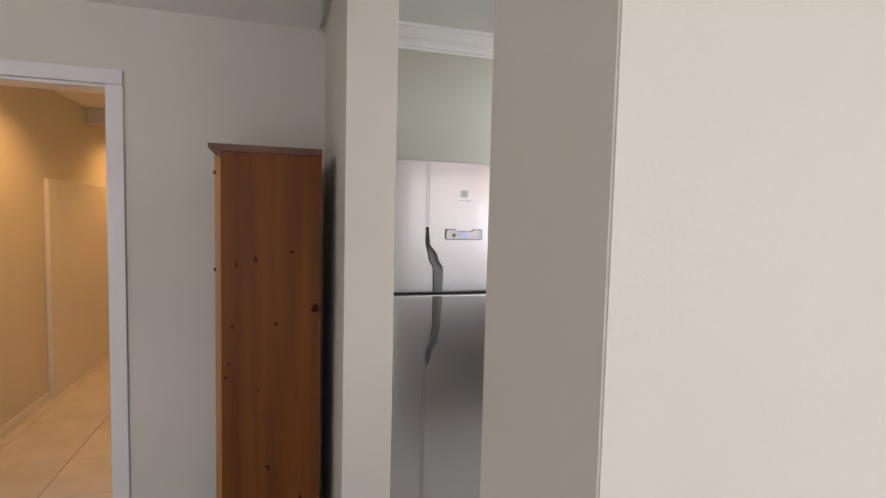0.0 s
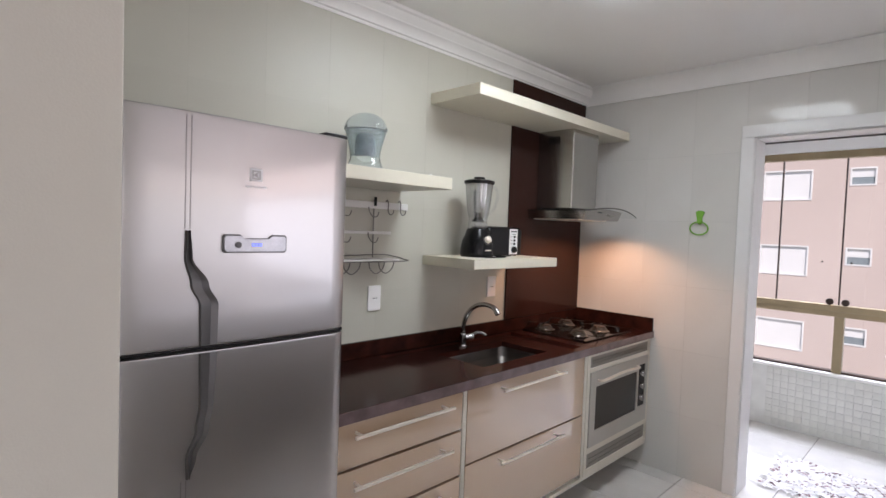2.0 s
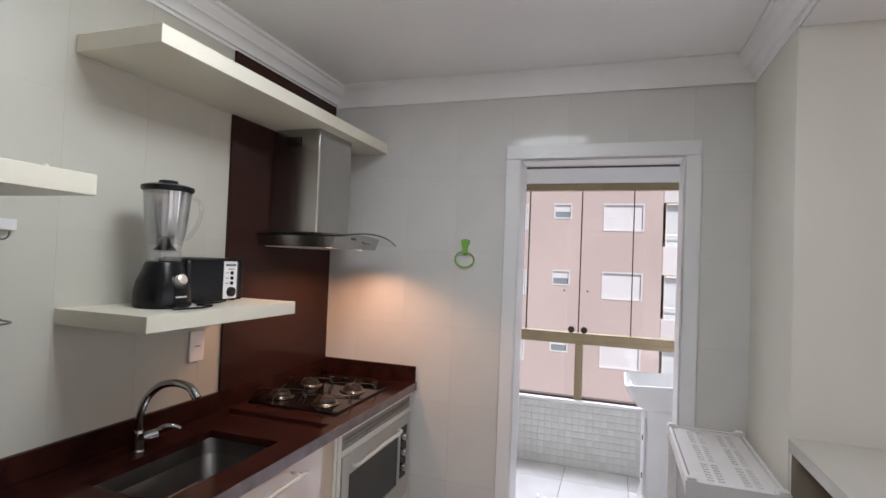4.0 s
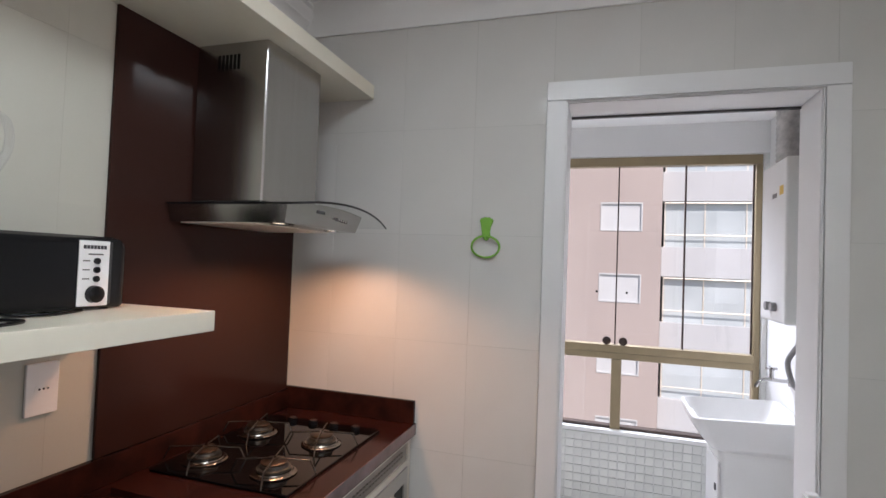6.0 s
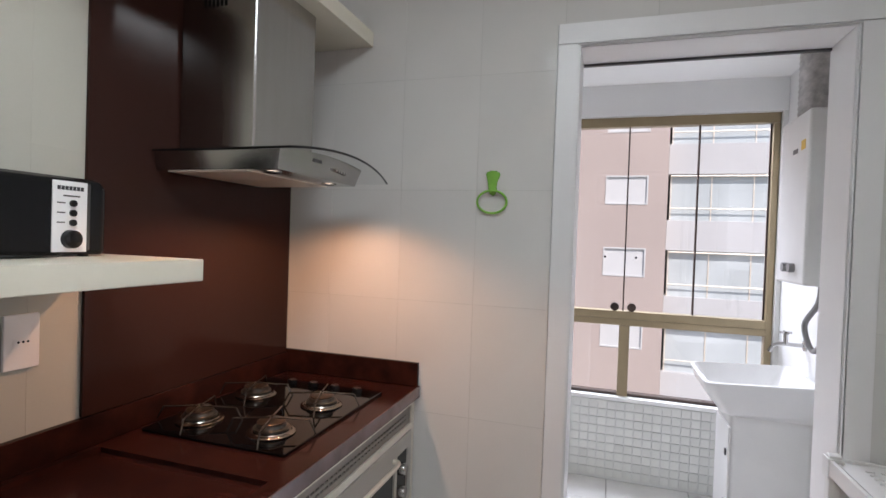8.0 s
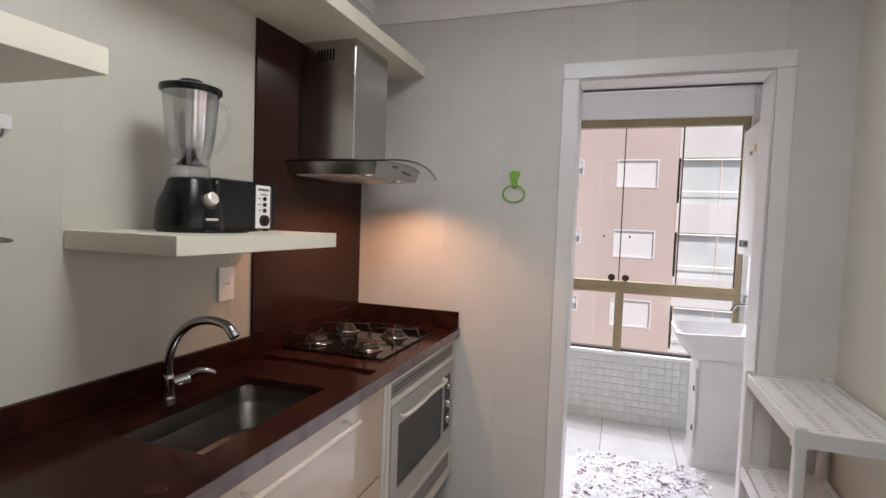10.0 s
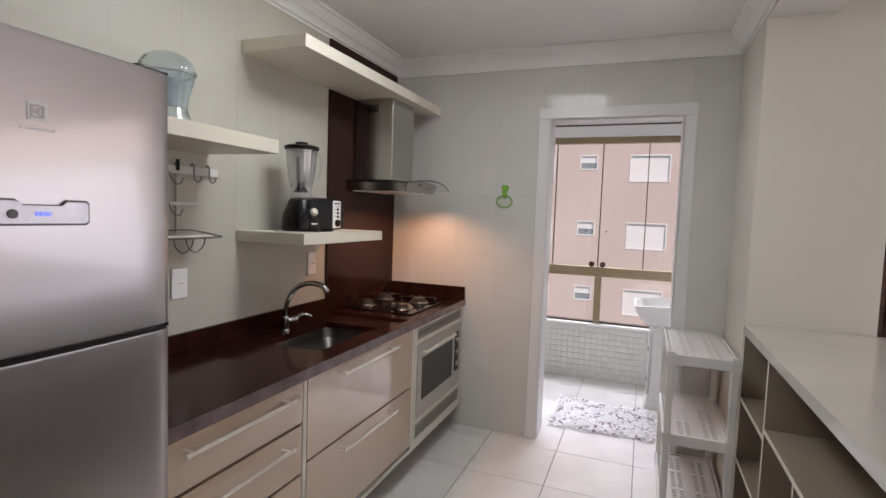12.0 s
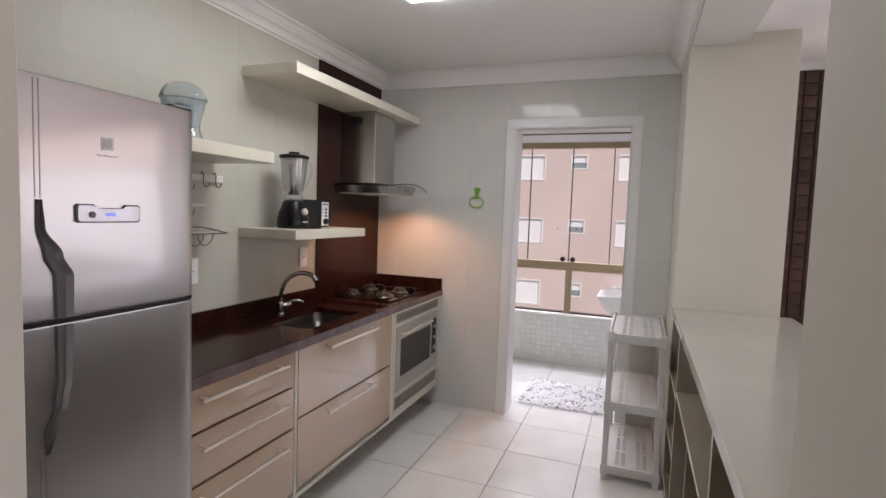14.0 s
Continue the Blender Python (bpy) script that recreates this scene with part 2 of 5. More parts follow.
M_CLEARP = pane_material("clear_grey_plastic", (0.955, 0.96, 0.97), 0.9, 0.05, 1.06)
M_SMOKE = pane_material("smoky_clear_plastic", (0.87, 0.875, 0.885), 0.9, 0.12)
M_GLASS = pane_material("window_glass", (0.93, 0.92, 0.90), 0.9)
M_HOODGLASS = pane_material("smoked_hood_glass", (0.97, 0.975, 0.975), 0.7, 0.0, 1.15)
for _m, _f in ((M_CLEARP, 0.07), (M_SMOKE, 0.20), (M_HOODGLASS, 0.05)):
    _mix = next(q for q in _m.node_tree.nodes if q.type == "MIX_SHADER")
    _m.node_tree.links.remove(_mix.inputs[0].links[0])
    _mix.inputs[0].default_value = _f
M_FILTER = material("silver_blue_filter_plastic", (0.82, 0.91, 0.98), 0.05, var=0.08, scale=14, stretch=(1, 1, 0.4), trans=0.9)
M_LAMP = material("lit_acrylic_diffuser", (0.90, 1.0, 0.985), 0.4, var=0.0, emit=21.0)
M_BULB = material("lit_halogen_lens", (1.0, 0.8, 0.55), 0.3, var=0.0, emit=5.0)
M_LED = material("blue_display_digits", (0.15, 0.2, 1.0), 0.4, var=0.0, emit=1.2)
M_RUG = material("off_white_rug_pile", (0.88, 0.86, 0.86), 0.9, var=0.05, scale=30)
M_RUGDARK = material("brown_mauve_rug_tufts", (0.27, 0.175, 0.185), 0.9, var=0.2, scale=30, island=0.5)
M_FACADE = material("salmon_facade_render", (0.50, 0.415, 0.38), 0.8, var=0.04, scale=0.25, grain=0.2, gscale=14)
M_FWHITE = material("white_facade_render", (0.58, 0.58, 0.59), 0.7, var=0.03, scale=0.3)
M_SHUTTER = material("white_roller_shutter", (0.66, 0.66, 0.66), 0.5, var=0.02, scale=2)
M_FGLASS = material("far_window_glass", (0.22, 0.26, 0.28), 0.08, var=0.1, scale=0.6)
M_GROUND = material("pale_bounce_ground", (0.40, 0.385, 0.36), 0.9, var=0.15, scale=0.6)
M_TEXT = material("pale_print", (0.80, 0.80, 0.82), 0.4, var=0.0)
M_TEXTD = material("dark_print", (0.04, 0.04, 0.045), 0.5, var=0.0)
M_YELLOW = material("yellow_label", (0.75, 0.48, 0.05), 0.5, var=0.02)
M_HOSE = material("grey_rubber_hose", (0.25, 0.24, 0.24), 0.45, var=0.05)
M_DUCT = material("foil_duct", (0.50, 0.48, 0.47), 0.35, metal=0.7, var=0.15, scale=20, grain=0.3, gscale=40)


# ---------------- mesh helpers ----------------
def origin_of(ob):
    v = Vector((0, 0, 0))
    while ob:
        v += ob.location
        ob = ob.parent
    return v


def finish(bm, name, mat, sharp=38):
    bmesh.ops.recalc_face_normals(bm, faces=bm.faces)
    for f in bm.faces:
        f.smooth = True
    for e in bm.edges:
        if len(e.link_faces) != 2 or e.calc_face_angle(0) > radians(sharp):
            e.smooth = False
    me = bpy.data.meshes.new(name)
    bm.to_mesh(me)
    bm.free()
    me.materials.append(mat)
    return me


def weighted(ob):
    """Large faces keep their own normal beside small bevels."""
    mod = ob.modifiers.new("weighted", "WEIGHTED_NORMAL")
    mod.keep_sharp = True
    return ob


def part(name, bm, mat, parent, label=""):
    """Links bm, given in world metres, as one mesh under parent."""
    o = origin_of(parent)
    bmesh.ops.translate(bm, verts=bm.verts, vec=-o)
    ob = weighted(new(name, finish(bm, name, mat)))
    ob.parent = parent
    return tagged(ob, label)


def thing(name, at, label, category, group=""):
    ob = new(name)
    ob.empty_display_size = 0.05
    ob.location = at
    return tagged(ob, label, category, group)


def solo(name, bm, mat, label, category="", kind="", at=None):
    """A thing or a piece of the setting made of one mesh."""
    if at:
        bmesh.ops.translate(bm, verts=bm.verts, vec=-Vector(at))
    ob = weighted(new(name, finish(bm, name, mat)))
    if at:
        ob.location = at
    return tagged(ob, label, category, kind=kind)


def box(x0, x1, y0, y1, z0, z1, bevel=0.0, seg=2, bm=None):
    made = bmesh.new()
    bmesh.ops.create_cube(made, size=1)
    bmesh.ops.transform(made, verts=made.verts, matrix=Matrix.LocRotScale(((x0 + x1) / 2, (y0 + y1) / 2, (z0 + z1) / 2), None, (x1 - x0, y1 - y0, z1 - z0)))
    if bevel:
        bmesh.ops.bevel(made, geom=made.edges[:], offset=bevel, segments=seg, affect="EDGES", profile=0.5)
    return join(bm, made)


def join(bm, made):
    if bm is None:
        return made
    me = bpy.data.meshes.new("joined")
    made.to_mesh(me)
    made.free()
    bm.from_mesh(me)
    bpy.data.meshes.remove(me)
    return bm


def rod(a, b, r, seg=12, bm=None, r2=None):
    made = bmesh.new()
    a, b = Vector(a), Vector(b)
    m = Matrix.Translation((a + b) / 2) @ (b - a).to_track_quat("Z", "Y").to_matrix().to_4x4()
    bmesh.ops.create_cone(made, cap_ends=True, segments=seg, radius1=r, radius2=r if r2 is None else r2, depth=(b - a).length, matrix=m)
    return join(bm, made)


def lathe(profile, at, seg=28, bm=None, m=None):
    """Turns (radius, height) pairs about the z axis through at."""
    made = bmesh.new()
    rings = []
    for r, h in profile:
        rings.append([made.verts.new((r * math.cos(2 * math.pi * i / seg), r * math.sin(2 * math.pi * i / seg), h)) for i in range(seg)])
    for a, b in zip(rings, rings[1:]):
        for i in range(seg):
            made.faces.new((a[i], a[(i + 1) % seg], b[(i + 1) % seg], b[i]))
    for ring in (rings[0], rings[-1]):
        made.faces.new(ring)
    if m:
        bmesh.ops.transform(made, verts=made.verts, matrix=m)
    bmesh.ops.translate(made, verts=made.verts, vec=at)
    return join(bm, made)


def rounded(hx, hy, r, seg=4):
    pts = []
    for k, (sx, sy) in enumerate(((1, 1), (-1, 1), (-1, -1), (1, -1))):
        for i in range(seg + 1):
            a = math.pi / 2 * (k + i / seg)
            pts.append((sx * (hx - r) + r * math.cos(a), sy * (hy - r) + r * math.sin(a)))
    return pts


def loft(rings, cap=(True, True), bm=None):
    """Rings of (z, cx, cy, hx, hy, r): rounded rectangles, bottom to top."""
    made = bmesh.new()
    rows = [[made.verts.new((cx + x, cy + y, z)) for x, y in rounded(hx, hy, r)] for z, cx, cy, hx, hy, r in rings]
    for a, b in zip(rows, rows[1:]):
        for i in range(len(a)):
            made.faces.new((a[i], a[(i + 1) % len(a)], b[(i + 1) % len(a)], b[i]))
    if cap[0]:
        made.faces.new(rows[0])
    if cap[1]:
        made.faces.new(rows[-1])
    return join(bm, made)


def tube(points, r, seg=8, bm=None, closed=False, steps=6):
    """A round tube along a smooth line through points."""
    pts = [Vector(p) for p in points]
    n = len(pts)
    line = []
    for i in range(n if closed else n - 1):
        p0, p1, p2, p3 = (pts[j % n] if closed else pts[min(max(j, 0), n - 1)] for j in (i - 1, i, i + 1, i + 2))
        for k in range(steps):
            t = k / steps
            line.append(0.5 * ((2 * p1) + (p2 - p0) * t + (2 * p0 - 5 * p1 + 4 * p2 - p3) * t * t + (3 * p1 - p0 - 3 * p2 + p3) * t ** 3))
    if not closed:
        line.append(pts[-1])
    made = bmesh.new()
    rings, up = [], None
    for i, p in enumerate(line):
        q0, q1 = (line[i - 1] if i or closed else p), (line[(i + 1) % len(line)] if closed or i + 1 < len(line) else p)
        d = (q1 - q0).normalized()
        if up is None:
            up = d.orthogonal().normalized()
        up = (up - d * up.dot(d)).normalized()
        side = d.cross(up)
        rings.append([made.verts.new(p + r * (math.cos(2 * math.pi * k / seg) * up + math.sin(2 * math.pi * k / seg) * side)) for k in range(seg)])
    pairs = list(zip(rings, rings[1:])) + ([(rings[-1], rings[0])] if closed else [])
    for a, b in pairs:
        for i in range(seg):
            made.faces.new((a[i], a[(i + 1) % seg], b[(i + 1) % seg], b[i]))
    if not closed:
        made.faces.new(rings[0]), made.faces.new(rings[-1])
    return join(bm, made)


AXES = {"z": ((1, 0, 0), (0, 1, 0), (0, 0, 1)), "x": ((0, 1, 0), (0, 0, 1), (1, 0, 0)), "y": ((1, 0, 0), (0, 0, 1), (0, 1, 0))}


def slab(axis, us, vs, w0, w1, holes=(), bm=None):
    """A plate normal to axis with the outline us x vs and rectangular holes (u0, u1, v0, v1) right through it."""
    ulist = sorted({*us, *(h[k] for h in holes for k in (0, 1))})
    vlist = sorted({*vs, *(h[k] for h in holes for k in (2, 3))})
    eu, ev, ew = (Vector(a) for a in AXES[axis])
    made = bmesh.new()
    store = {}

    def vert(i, j, w):
        if (i, j, w) not in store:
            store[i, j, w] = made.verts.new(eu * ulist[i] + ev * vlist[j] + ew * w)
        return store[i, j, w]

    def solid(i, j):
        if not (0 <= i < len(ulist) - 1 and 0 <= j < len(vlist) - 1):
            return False
        cu, cv = (ulist[i] + ulist[i + 1]) / 2, (vlist[j] + vlist[j + 1]) / 2
        return not any(h[0] < cu < h[1] and h[2] < cv < h[3] for h in holes)

    for i in range(len(ulist) - 1):
        for j in range(len(vlist) - 1):
            if not solid(i, j):
                continue
            for w in (w0, w1):
                made.faces.new([vert(i + a, j + b, w) for a, b in ((0, 0), (1, 0), (1, 1), (0, 1))])
            for di, dj, (a, b), (c, d) in ((-1, 0, (0, 0), (0, 1)), (1, 0, (1, 0), (1, 1)), (0, -1, (0, 0), (1, 0)), (0, 1, (0, 1), (1, 1))):
                if not solid(i + di, j + dj):
                    made.faces.new([vert(i + a, j + b, w0), vert(i + c, j + d, w0), vert(i + c, j + d, w1), vert(i + a, j + b, w1)])
    return join(bm, made)


def extrude_profile(pts, axis, a, b, bm=None):
    """A closed profile of (u, v) pairs pulled along axis from a to b."""
    eu, ev, ew = (Vector(v) for v in AXES[axis])
    made = bmesh.new()
    lo = [made.verts.new(eu * u + ev * v + ew * a) for u, v in pts]
    hi = [made.verts.new(eu * u + ev * v + ew * b) for u, v in pts]
    for i in range(len(pts)):
        k = (i + 1) % len(pts)
        made.faces.new((lo[i], lo[k], hi[k], hi[i]))
    made.faces.new(lo), made.faces.new(hi)
    return join(bm, made)


PIECES = {}


def piece(name, mat, parent, axis, u0, u1, v0, v1, back, front, chamfer=0.0007):
    """One tile with chamfered front edges; alike tiles share their mesh."""
    key = (mat.name, axis, round(u1 - u0, 4), round(v1 - v0, 4), round(front - back, 4))
    if key not in PIECES:
        eu, ev, ew = (Vector(v) for v in AXES[axis])
        hu, hv, d = (u1 - u0) / 2, (v1 - v0) / 2, front - back
        bm = bmesh.new()
        c = min(chamfer, hu * 0.3, hv * 0.3)
        rows = [[bm.verts.new(eu * su * (hu - q) + ev * sv * (hv - q) + ew * w) for su, sv in ((1, 1), (-1, 1), (-1, -1), (1, -1))]
                for q, w in ((0, 0), (0, d * 0.75), (c, d))]
        for a, b in zip(rows, rows[1:]):
            for i in range(4):
                bm.faces.new((a[i], a[(i + 1) % 4], b[(i + 1) % 4], b[i]))
        bm.faces.new(rows[-1])
        me = bpy.data.meshes.new(name)
        bmesh.ops.recalc_face_normals(bm, faces=bm.faces)
        ctr = sum((f.calc_center_median() for f in bm.faces), Vector()) / len(bm.faces)
        top = max(bm.faces, key=lambda f: f.calc_center_median().dot(ew) * (1 if d > 0 else -1))
        if top.normal.dot(ew) * d < 0:
            bmesh.ops.reverse_faces(bm, faces=bm.faces)
        bm.to_mesh(me)
        bm.free()
        me.materials.append(mat)
        PIECES[key] = me
    ob = new(name, PIECES[key])
    eu, ev, ew = (Vector(v) for v in AXES[axis])
    ob.location = eu * (u0 + u1) / 2 + ev * (v0 + v1) / 2 + ew * back
    if parent:
        ob.location -= origin_of(parent)
        ob.parent = parent
    return ob


def lay(name, mat, parent, axis, ulines, vlines, back, front, joint, keep=lambda a, b, c, d: True):
    for u0, u1 in zip(ulines, ulines[1:]):
        for v0, v1 in zip(vlines, vlines[1:]):
            if u1 - u0 > 0.012 and v1 - v0 > 0.012 and keep(u0, u1, v0, v1):
                piece(name, mat, parent, axis, u0 + joint / 2, u1 - joint / 2, v0 + joint / 2, v1 - joint / 2, back, front)


def lines(lo, hi, at, step):
    """Joint lines from lo to hi on a grid through at."""
    k = math.ceil((lo - at) / step + 1e-6)
    out = [lo]
    while at + k * step < hi - 1e-6:
        out.append(at + k * step)
        k += 1
    return out + [hi]


def writing(text, size, m, mat, parent=None, name="lettering"):
    cu = bpy.data.curves.new(name, "FONT")
    cu.body, cu.size, cu.extrude = text, size, 0.0004
    cu.align_x = "CENTER"
    tmp = new("tmp_text", cu)
    me = bpy.data.meshes.new_from_object(tmp.evaluated_get(bpy.context.evaluated_depsgraph_get()))
    bpy.data.objects.remove(tmp)
    me.materials.append(mat)
    me.transform(m)
    if parent:
        me.transform(Matrix.Translation(-origin_of(parent)))
    ob = new(name, me)
    ob.parent = parent
    return ob


# ---------------- the large structure ----------------
NORTH, FAR = 3.88, 4.465          # faces of the sink wall and of the wall with the laundry door
CEIL, LOW = 2.53, 2.46            # kitchen ceiling, living room's plaster ceiling

# out of view; made pale to throw light up to the laundry ceiling
solo("ground", slab("z", (-60, 160), (-120, 120), -14.2, -14.0), M_GROUND, "unseen ground far below the window, made pale to bounce light up", kind="structure")
floor = solo("floor", slab("z", (-4.2, 6.3), (-3.9, 9.2), -0.15, -0.007), M_FGROUT, "grey grout bed under pale floor tiles", kind="structure")

wall_north = solo("wall_north", slab("y", (-4.2, 6.3), (0, 2.75), NORTH, NORTH + 0.14, [(-0.64, 0.185, -1, 2.1)]), M_PAINT,
                  "painted cream wall with the corridor doorway", kind="structure")
wall_far = solo("wall_far", slab("x", (1.2115, NORTH), (0, 2.75), FAR - 0.0058, FAR + 0.18, [(1.985, 2.795, -1, 2.115)]), M_GROUT,
                "wall of pale glazed tiles with the laundry doorway", kind="structure")
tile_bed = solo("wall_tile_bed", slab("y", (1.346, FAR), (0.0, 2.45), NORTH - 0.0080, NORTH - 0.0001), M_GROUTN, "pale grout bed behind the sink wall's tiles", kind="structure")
wall_stub = solo("wall_stub", box(1.164, 1.342, 2.895, NORTH, 0, 2.6, 0.004), M_PAINT, "cream painted stub wall beside the fridge", kind="structure")
pier = extrude_profile([(1.20, 1.424), (1.665, 1.445), (1.665, 1.690), (1.20, 1.669)], "z", 0, 2.6)
bmesh.ops.bevel(pier, geom=pier.edges[:], offset=0.002, segments=2, affect="EDGES")
wall_pier = solo("wall_pier", pier, M_PAINT, "cream painted pier at the end of the counter", kind="structure")
pillar = solo("wall_pillar", box(3.88, FAR - 0.0065, 1.210, 1.720, 0, 2.6, 0.004), M_PAINT, "cream painted square pillar beside the counter", kind="structure")
beam = solo("beam", box(1.666, 3.879, 1.447, 1.715, 2.41, 2.6, 0.003), M_WHITE, "white plaster beam above the counter", kind="structure")
beam_entry = solo("beam_entry", box(1.165, 1.341, 1.689, 2.894, 2.46, 2.7, 0.003), M_WHITE, "white plaster header over the kitchen entrance", kind="structure")
ceiling = solo("ceiling", slab("z", (1.342, FAR), (1.715, NORTH), CEIL, CEIL + 0.1), M_CEIL, "smooth white kitchen ceiling", kind="structure")
ceiling_living = solo("ceiling_living", slab("z", (-4.0, 5.6), (-3.5, 3.862), LOW + 0.03, LOW + 0.12, [(1.17, 5.7, 1.478, 4.0)]), M_CEIL,
                      "white plaster ceiling of the living room", kind="structure")
# shadow gap: a thin lower board that stops short of the walls
solo("ceiling_board", slab("z", (-3.98, 4.5), (-3.48, 3.845), LOW, LOW + 0.029, [(1.130, 5.7, 1.449, 4.0)]), M_CEIL,
     "white plaster ceiling board with a shadow gap", kind="structure")

# living room shell; the south and west walls are unseen, openings added for daylight
wall_south = solo("wall_south", slab("y", (-4.2, 6.3), (0, 2.75), -3.64, -3.5, [(-3.68, 0.78, 0.15, 2.25), (1.5, 4.4, 0.8, 2.2)]), M_WHITE, "white living room wall, unseen, with openings added for the lamps", kind="structure")
wall_west = solo("wall_west", slab("x", (-3.5, NORTH), (0, 2.75), -4.14, -4.0), M_WHITE, "plain white living room wall", kind="structure")
wall_east = solo("wall_east", slab("x", (-3.5, 0.80), (0, 2.75), FAR + 0.12, FAR + 0.25, [(-3.42, 0.52, 0.8, 2.2)]), M_WHITE, "white living room wall with a wide window opening", kind="structure")
wall_mosaic = solo("wall_mosaic", slab("x", (0.80, 1.209), (0, 2.412), FAR + 0.06, FAR + 0.12), M_BGROUT, "wall strip of dark brown mosaic tiles", kind="structure")

solo("trim_mosaic_head", box(FAR + 0.05, FAR + 0.12, 0.80, 1.209, 2.4125, 2.489, 0.002), M_WHITE, "white plaster strip above the mosaic", kind="structure")

# corridor behind the doorway
solo("wall_corridor_west", slab("x", (NORTH + 0.14, 8.9), (0, 2.6), -0.95, -0.81), M_PAINT, "cream corridor wall", kind="structure")
solo("wall_corridor_east", slab("x", (NORTH + 0.14, 8.9), (0, 2.6), 0.32, 0.44), M_PAINT, "cream corridor wall", kind="structure")
solo("wall_corridor_end", slab("y", (-0.95, 0.44), (0, 2.6), 8.9, 9.0), M_PAINT, "cream wall that ends the corridor", kind="structure")
solo("ceiling_corridor", slab("z", (-0.95, 0.44), (NORTH + 0.14, 9.0), 2.45, 2.55), M_CEIL, "white corridor ceiling", kind="structure")
solo("trim_corridor", box(-0.81, 0.32, 6.75, 6.9, 2.30, 2.449, 0.003), M_WHITE, "shallow white plaster beam in the corridor", kind="structure")
solo("wall_panel", box(-0.809, -0.775, 5.80, 8.88, 0.0, 1.735, 0.004), M_TRIM, "pale slab against the corridor wall, 1.735 m high", kind="structure")
solo("baseboard", box(-0.809, -0.795, NORTH + 0.145, 5.798, 0, 0.07, 0.003), M_TRIM, "pale corridor skirting", kind="structure")

# laundry
LX = 5.985                        # inner face of the window wall
solo("wall_laundry_south", slab("y", (FAR + 0.181, LX), (0, 2.6), 1.60, 1.74), M_LWHITE, "white glazed laundry wall behind the tub", kind="structure")
solo("wall_laundry_north", slab("y", (FAR + 0.181, LX), (0, 2.6), 4.3, 4.42), M_LWHITE, "white laundry end wall", kind="structure")
solo("wall_laundry_back", slab("x", (NORTH + 0.141, 4.4), (0, 2.6), FAR, FAR + 0.18), M_LWHITE, "white laundry wall", kind="structure")
wall_window = solo("wall_window", slab("x", (1.6, 4.42), (0, 2.6), LX, LX + 0.14, [(1.765, 4.2, 0.495, 2.212)]), M_GROUTW,
                   "outer wall under and over the laundry window", kind="structure")
solo("trim_window_head", box(LX - 0.006, LX, 1.742, 4.3, 2.213, 2.40), M_LWHITE, "white plaster strip over the laundry window", kind="structure")
solo("ceiling_laundry", slab("z", (FAR + 0.181, LX), (1.74, 4.3), 2.40, 2.52), M_CEIL, "white laundry ceiling", kind="structure")
solo("window_ledge", box(LX - 0.012, LX + 0.145, 1.767, 4.198, 0.488, 0.512, 0.004), M_CORNICE, "narrow white stone ledge under the window", kind="structure")


# cornice mouldings round the kitchen: stepped profile, out from the wall and down from the ceiling
CORN = [(0, 0), (0.085, 0), (0.085, -0.014), (0.072, -0.020), (0.066, -0.036), (0.052, -0.050), (0.050, -0.058), (0.034, -0.066),
        (0.022, -0.084), (0.020, -0.098), (0.008, -0.100), (0.006, -0.112), (0, -0.112)]
solo("trim_cornice", extrude_profile([(NORTH - 0.007 - d, CEIL - 0.0005 + h) for d, h in CORN], "x", 1.343, FAR - 0.008), M_CORNICE,
     "white stepped plaster cornice above the sink wall", kind="structure")
COVE = [(0, 0), (0.085, 0), (0.085, -0.006), (0.066, -0.010), (0.046, -0.022), (0.030, -0.040), (0.018, -0.064), (0.011, -0.092), (0.010, -0.112), (0, -0.112)]
solo("trim_cornice_far", extrude_profile([(FAR - 0.008 - d, CEIL - 0.001 + h) for d, h in COVE], "y", 1.717, NORTH - 0.008), M_CORNICE,
     "white coved plaster cornice above the laundry door", kind="structure")
solo("trim_cornice_south", extrude_profile([(1.717 + d, CEIL - 0.0015 + h) for d, h in CORN], "x", 1.345, FAR - 0.009), M_CORNICE,
     "white stepped plaster cornice along the beam", kind="structure")


def casing(name, label, axis, u0, u1, top, w0, w1, width=0.07):
    """Architrave round an opening: two uprights and a head, mitred by butting, with a stepped face."""
    root = tagged(new(name), label, kind="structure")
    for a, b, va, vb, nm in ((u0 - width, u0, 0, top, "jamb_trim"), (u1, u1 + width, 0, top, "jamb_trim"), (u0 - width, u1 + width, top, top + width, "head_trim")):
        bm = slab(axis, (a, b), (va, vb), w0, w1)
        bmesh.ops.bevel(bm, geom=bm.edges[:], offset=0.003, segments=2, affect="EDGES")
        part(nm, bm, M_TRIM, root)
    return root


def lining(name, label, axis, u0, u1, top, w0, w1, t=0.02):
    root = tagged(new(name), label, kind="structure")
    for a, b, va, vb, nm in ((u0, u0 + t, 0, top, "lining_side"), (u1 - t, u1, 0, top, "lining_side"), (u0 + t, u1 - t, top - t, top, "lining_head")):
        bm = slab(axis, (a, b), (va, vb), w0, w1)
        bmesh.ops.bevel(bm, geom=bm.edges[:], offset=0.0015, segments=1, affect="EDGES")
        part(nm, bm, M_TRIM, root)
    return root


casing("door_trim_laundry", "white lacquered architrave round the laundry doorway", "x", 2.000, 2.780, 2.092, FAR - 0.016, FAR)
lining("door_1", "white doorway lining open to the laundry", "x", 1.985, 2.795, 2.105, FAR + 0.001, FAR + 0.19)
solo("door_track", box(FAR + 0.172, FAR + 0.186, 2.006, 2.774, 2.077, 2.0845), M_DARKMETAL, "dark sliding door track in the head", kind="structure")
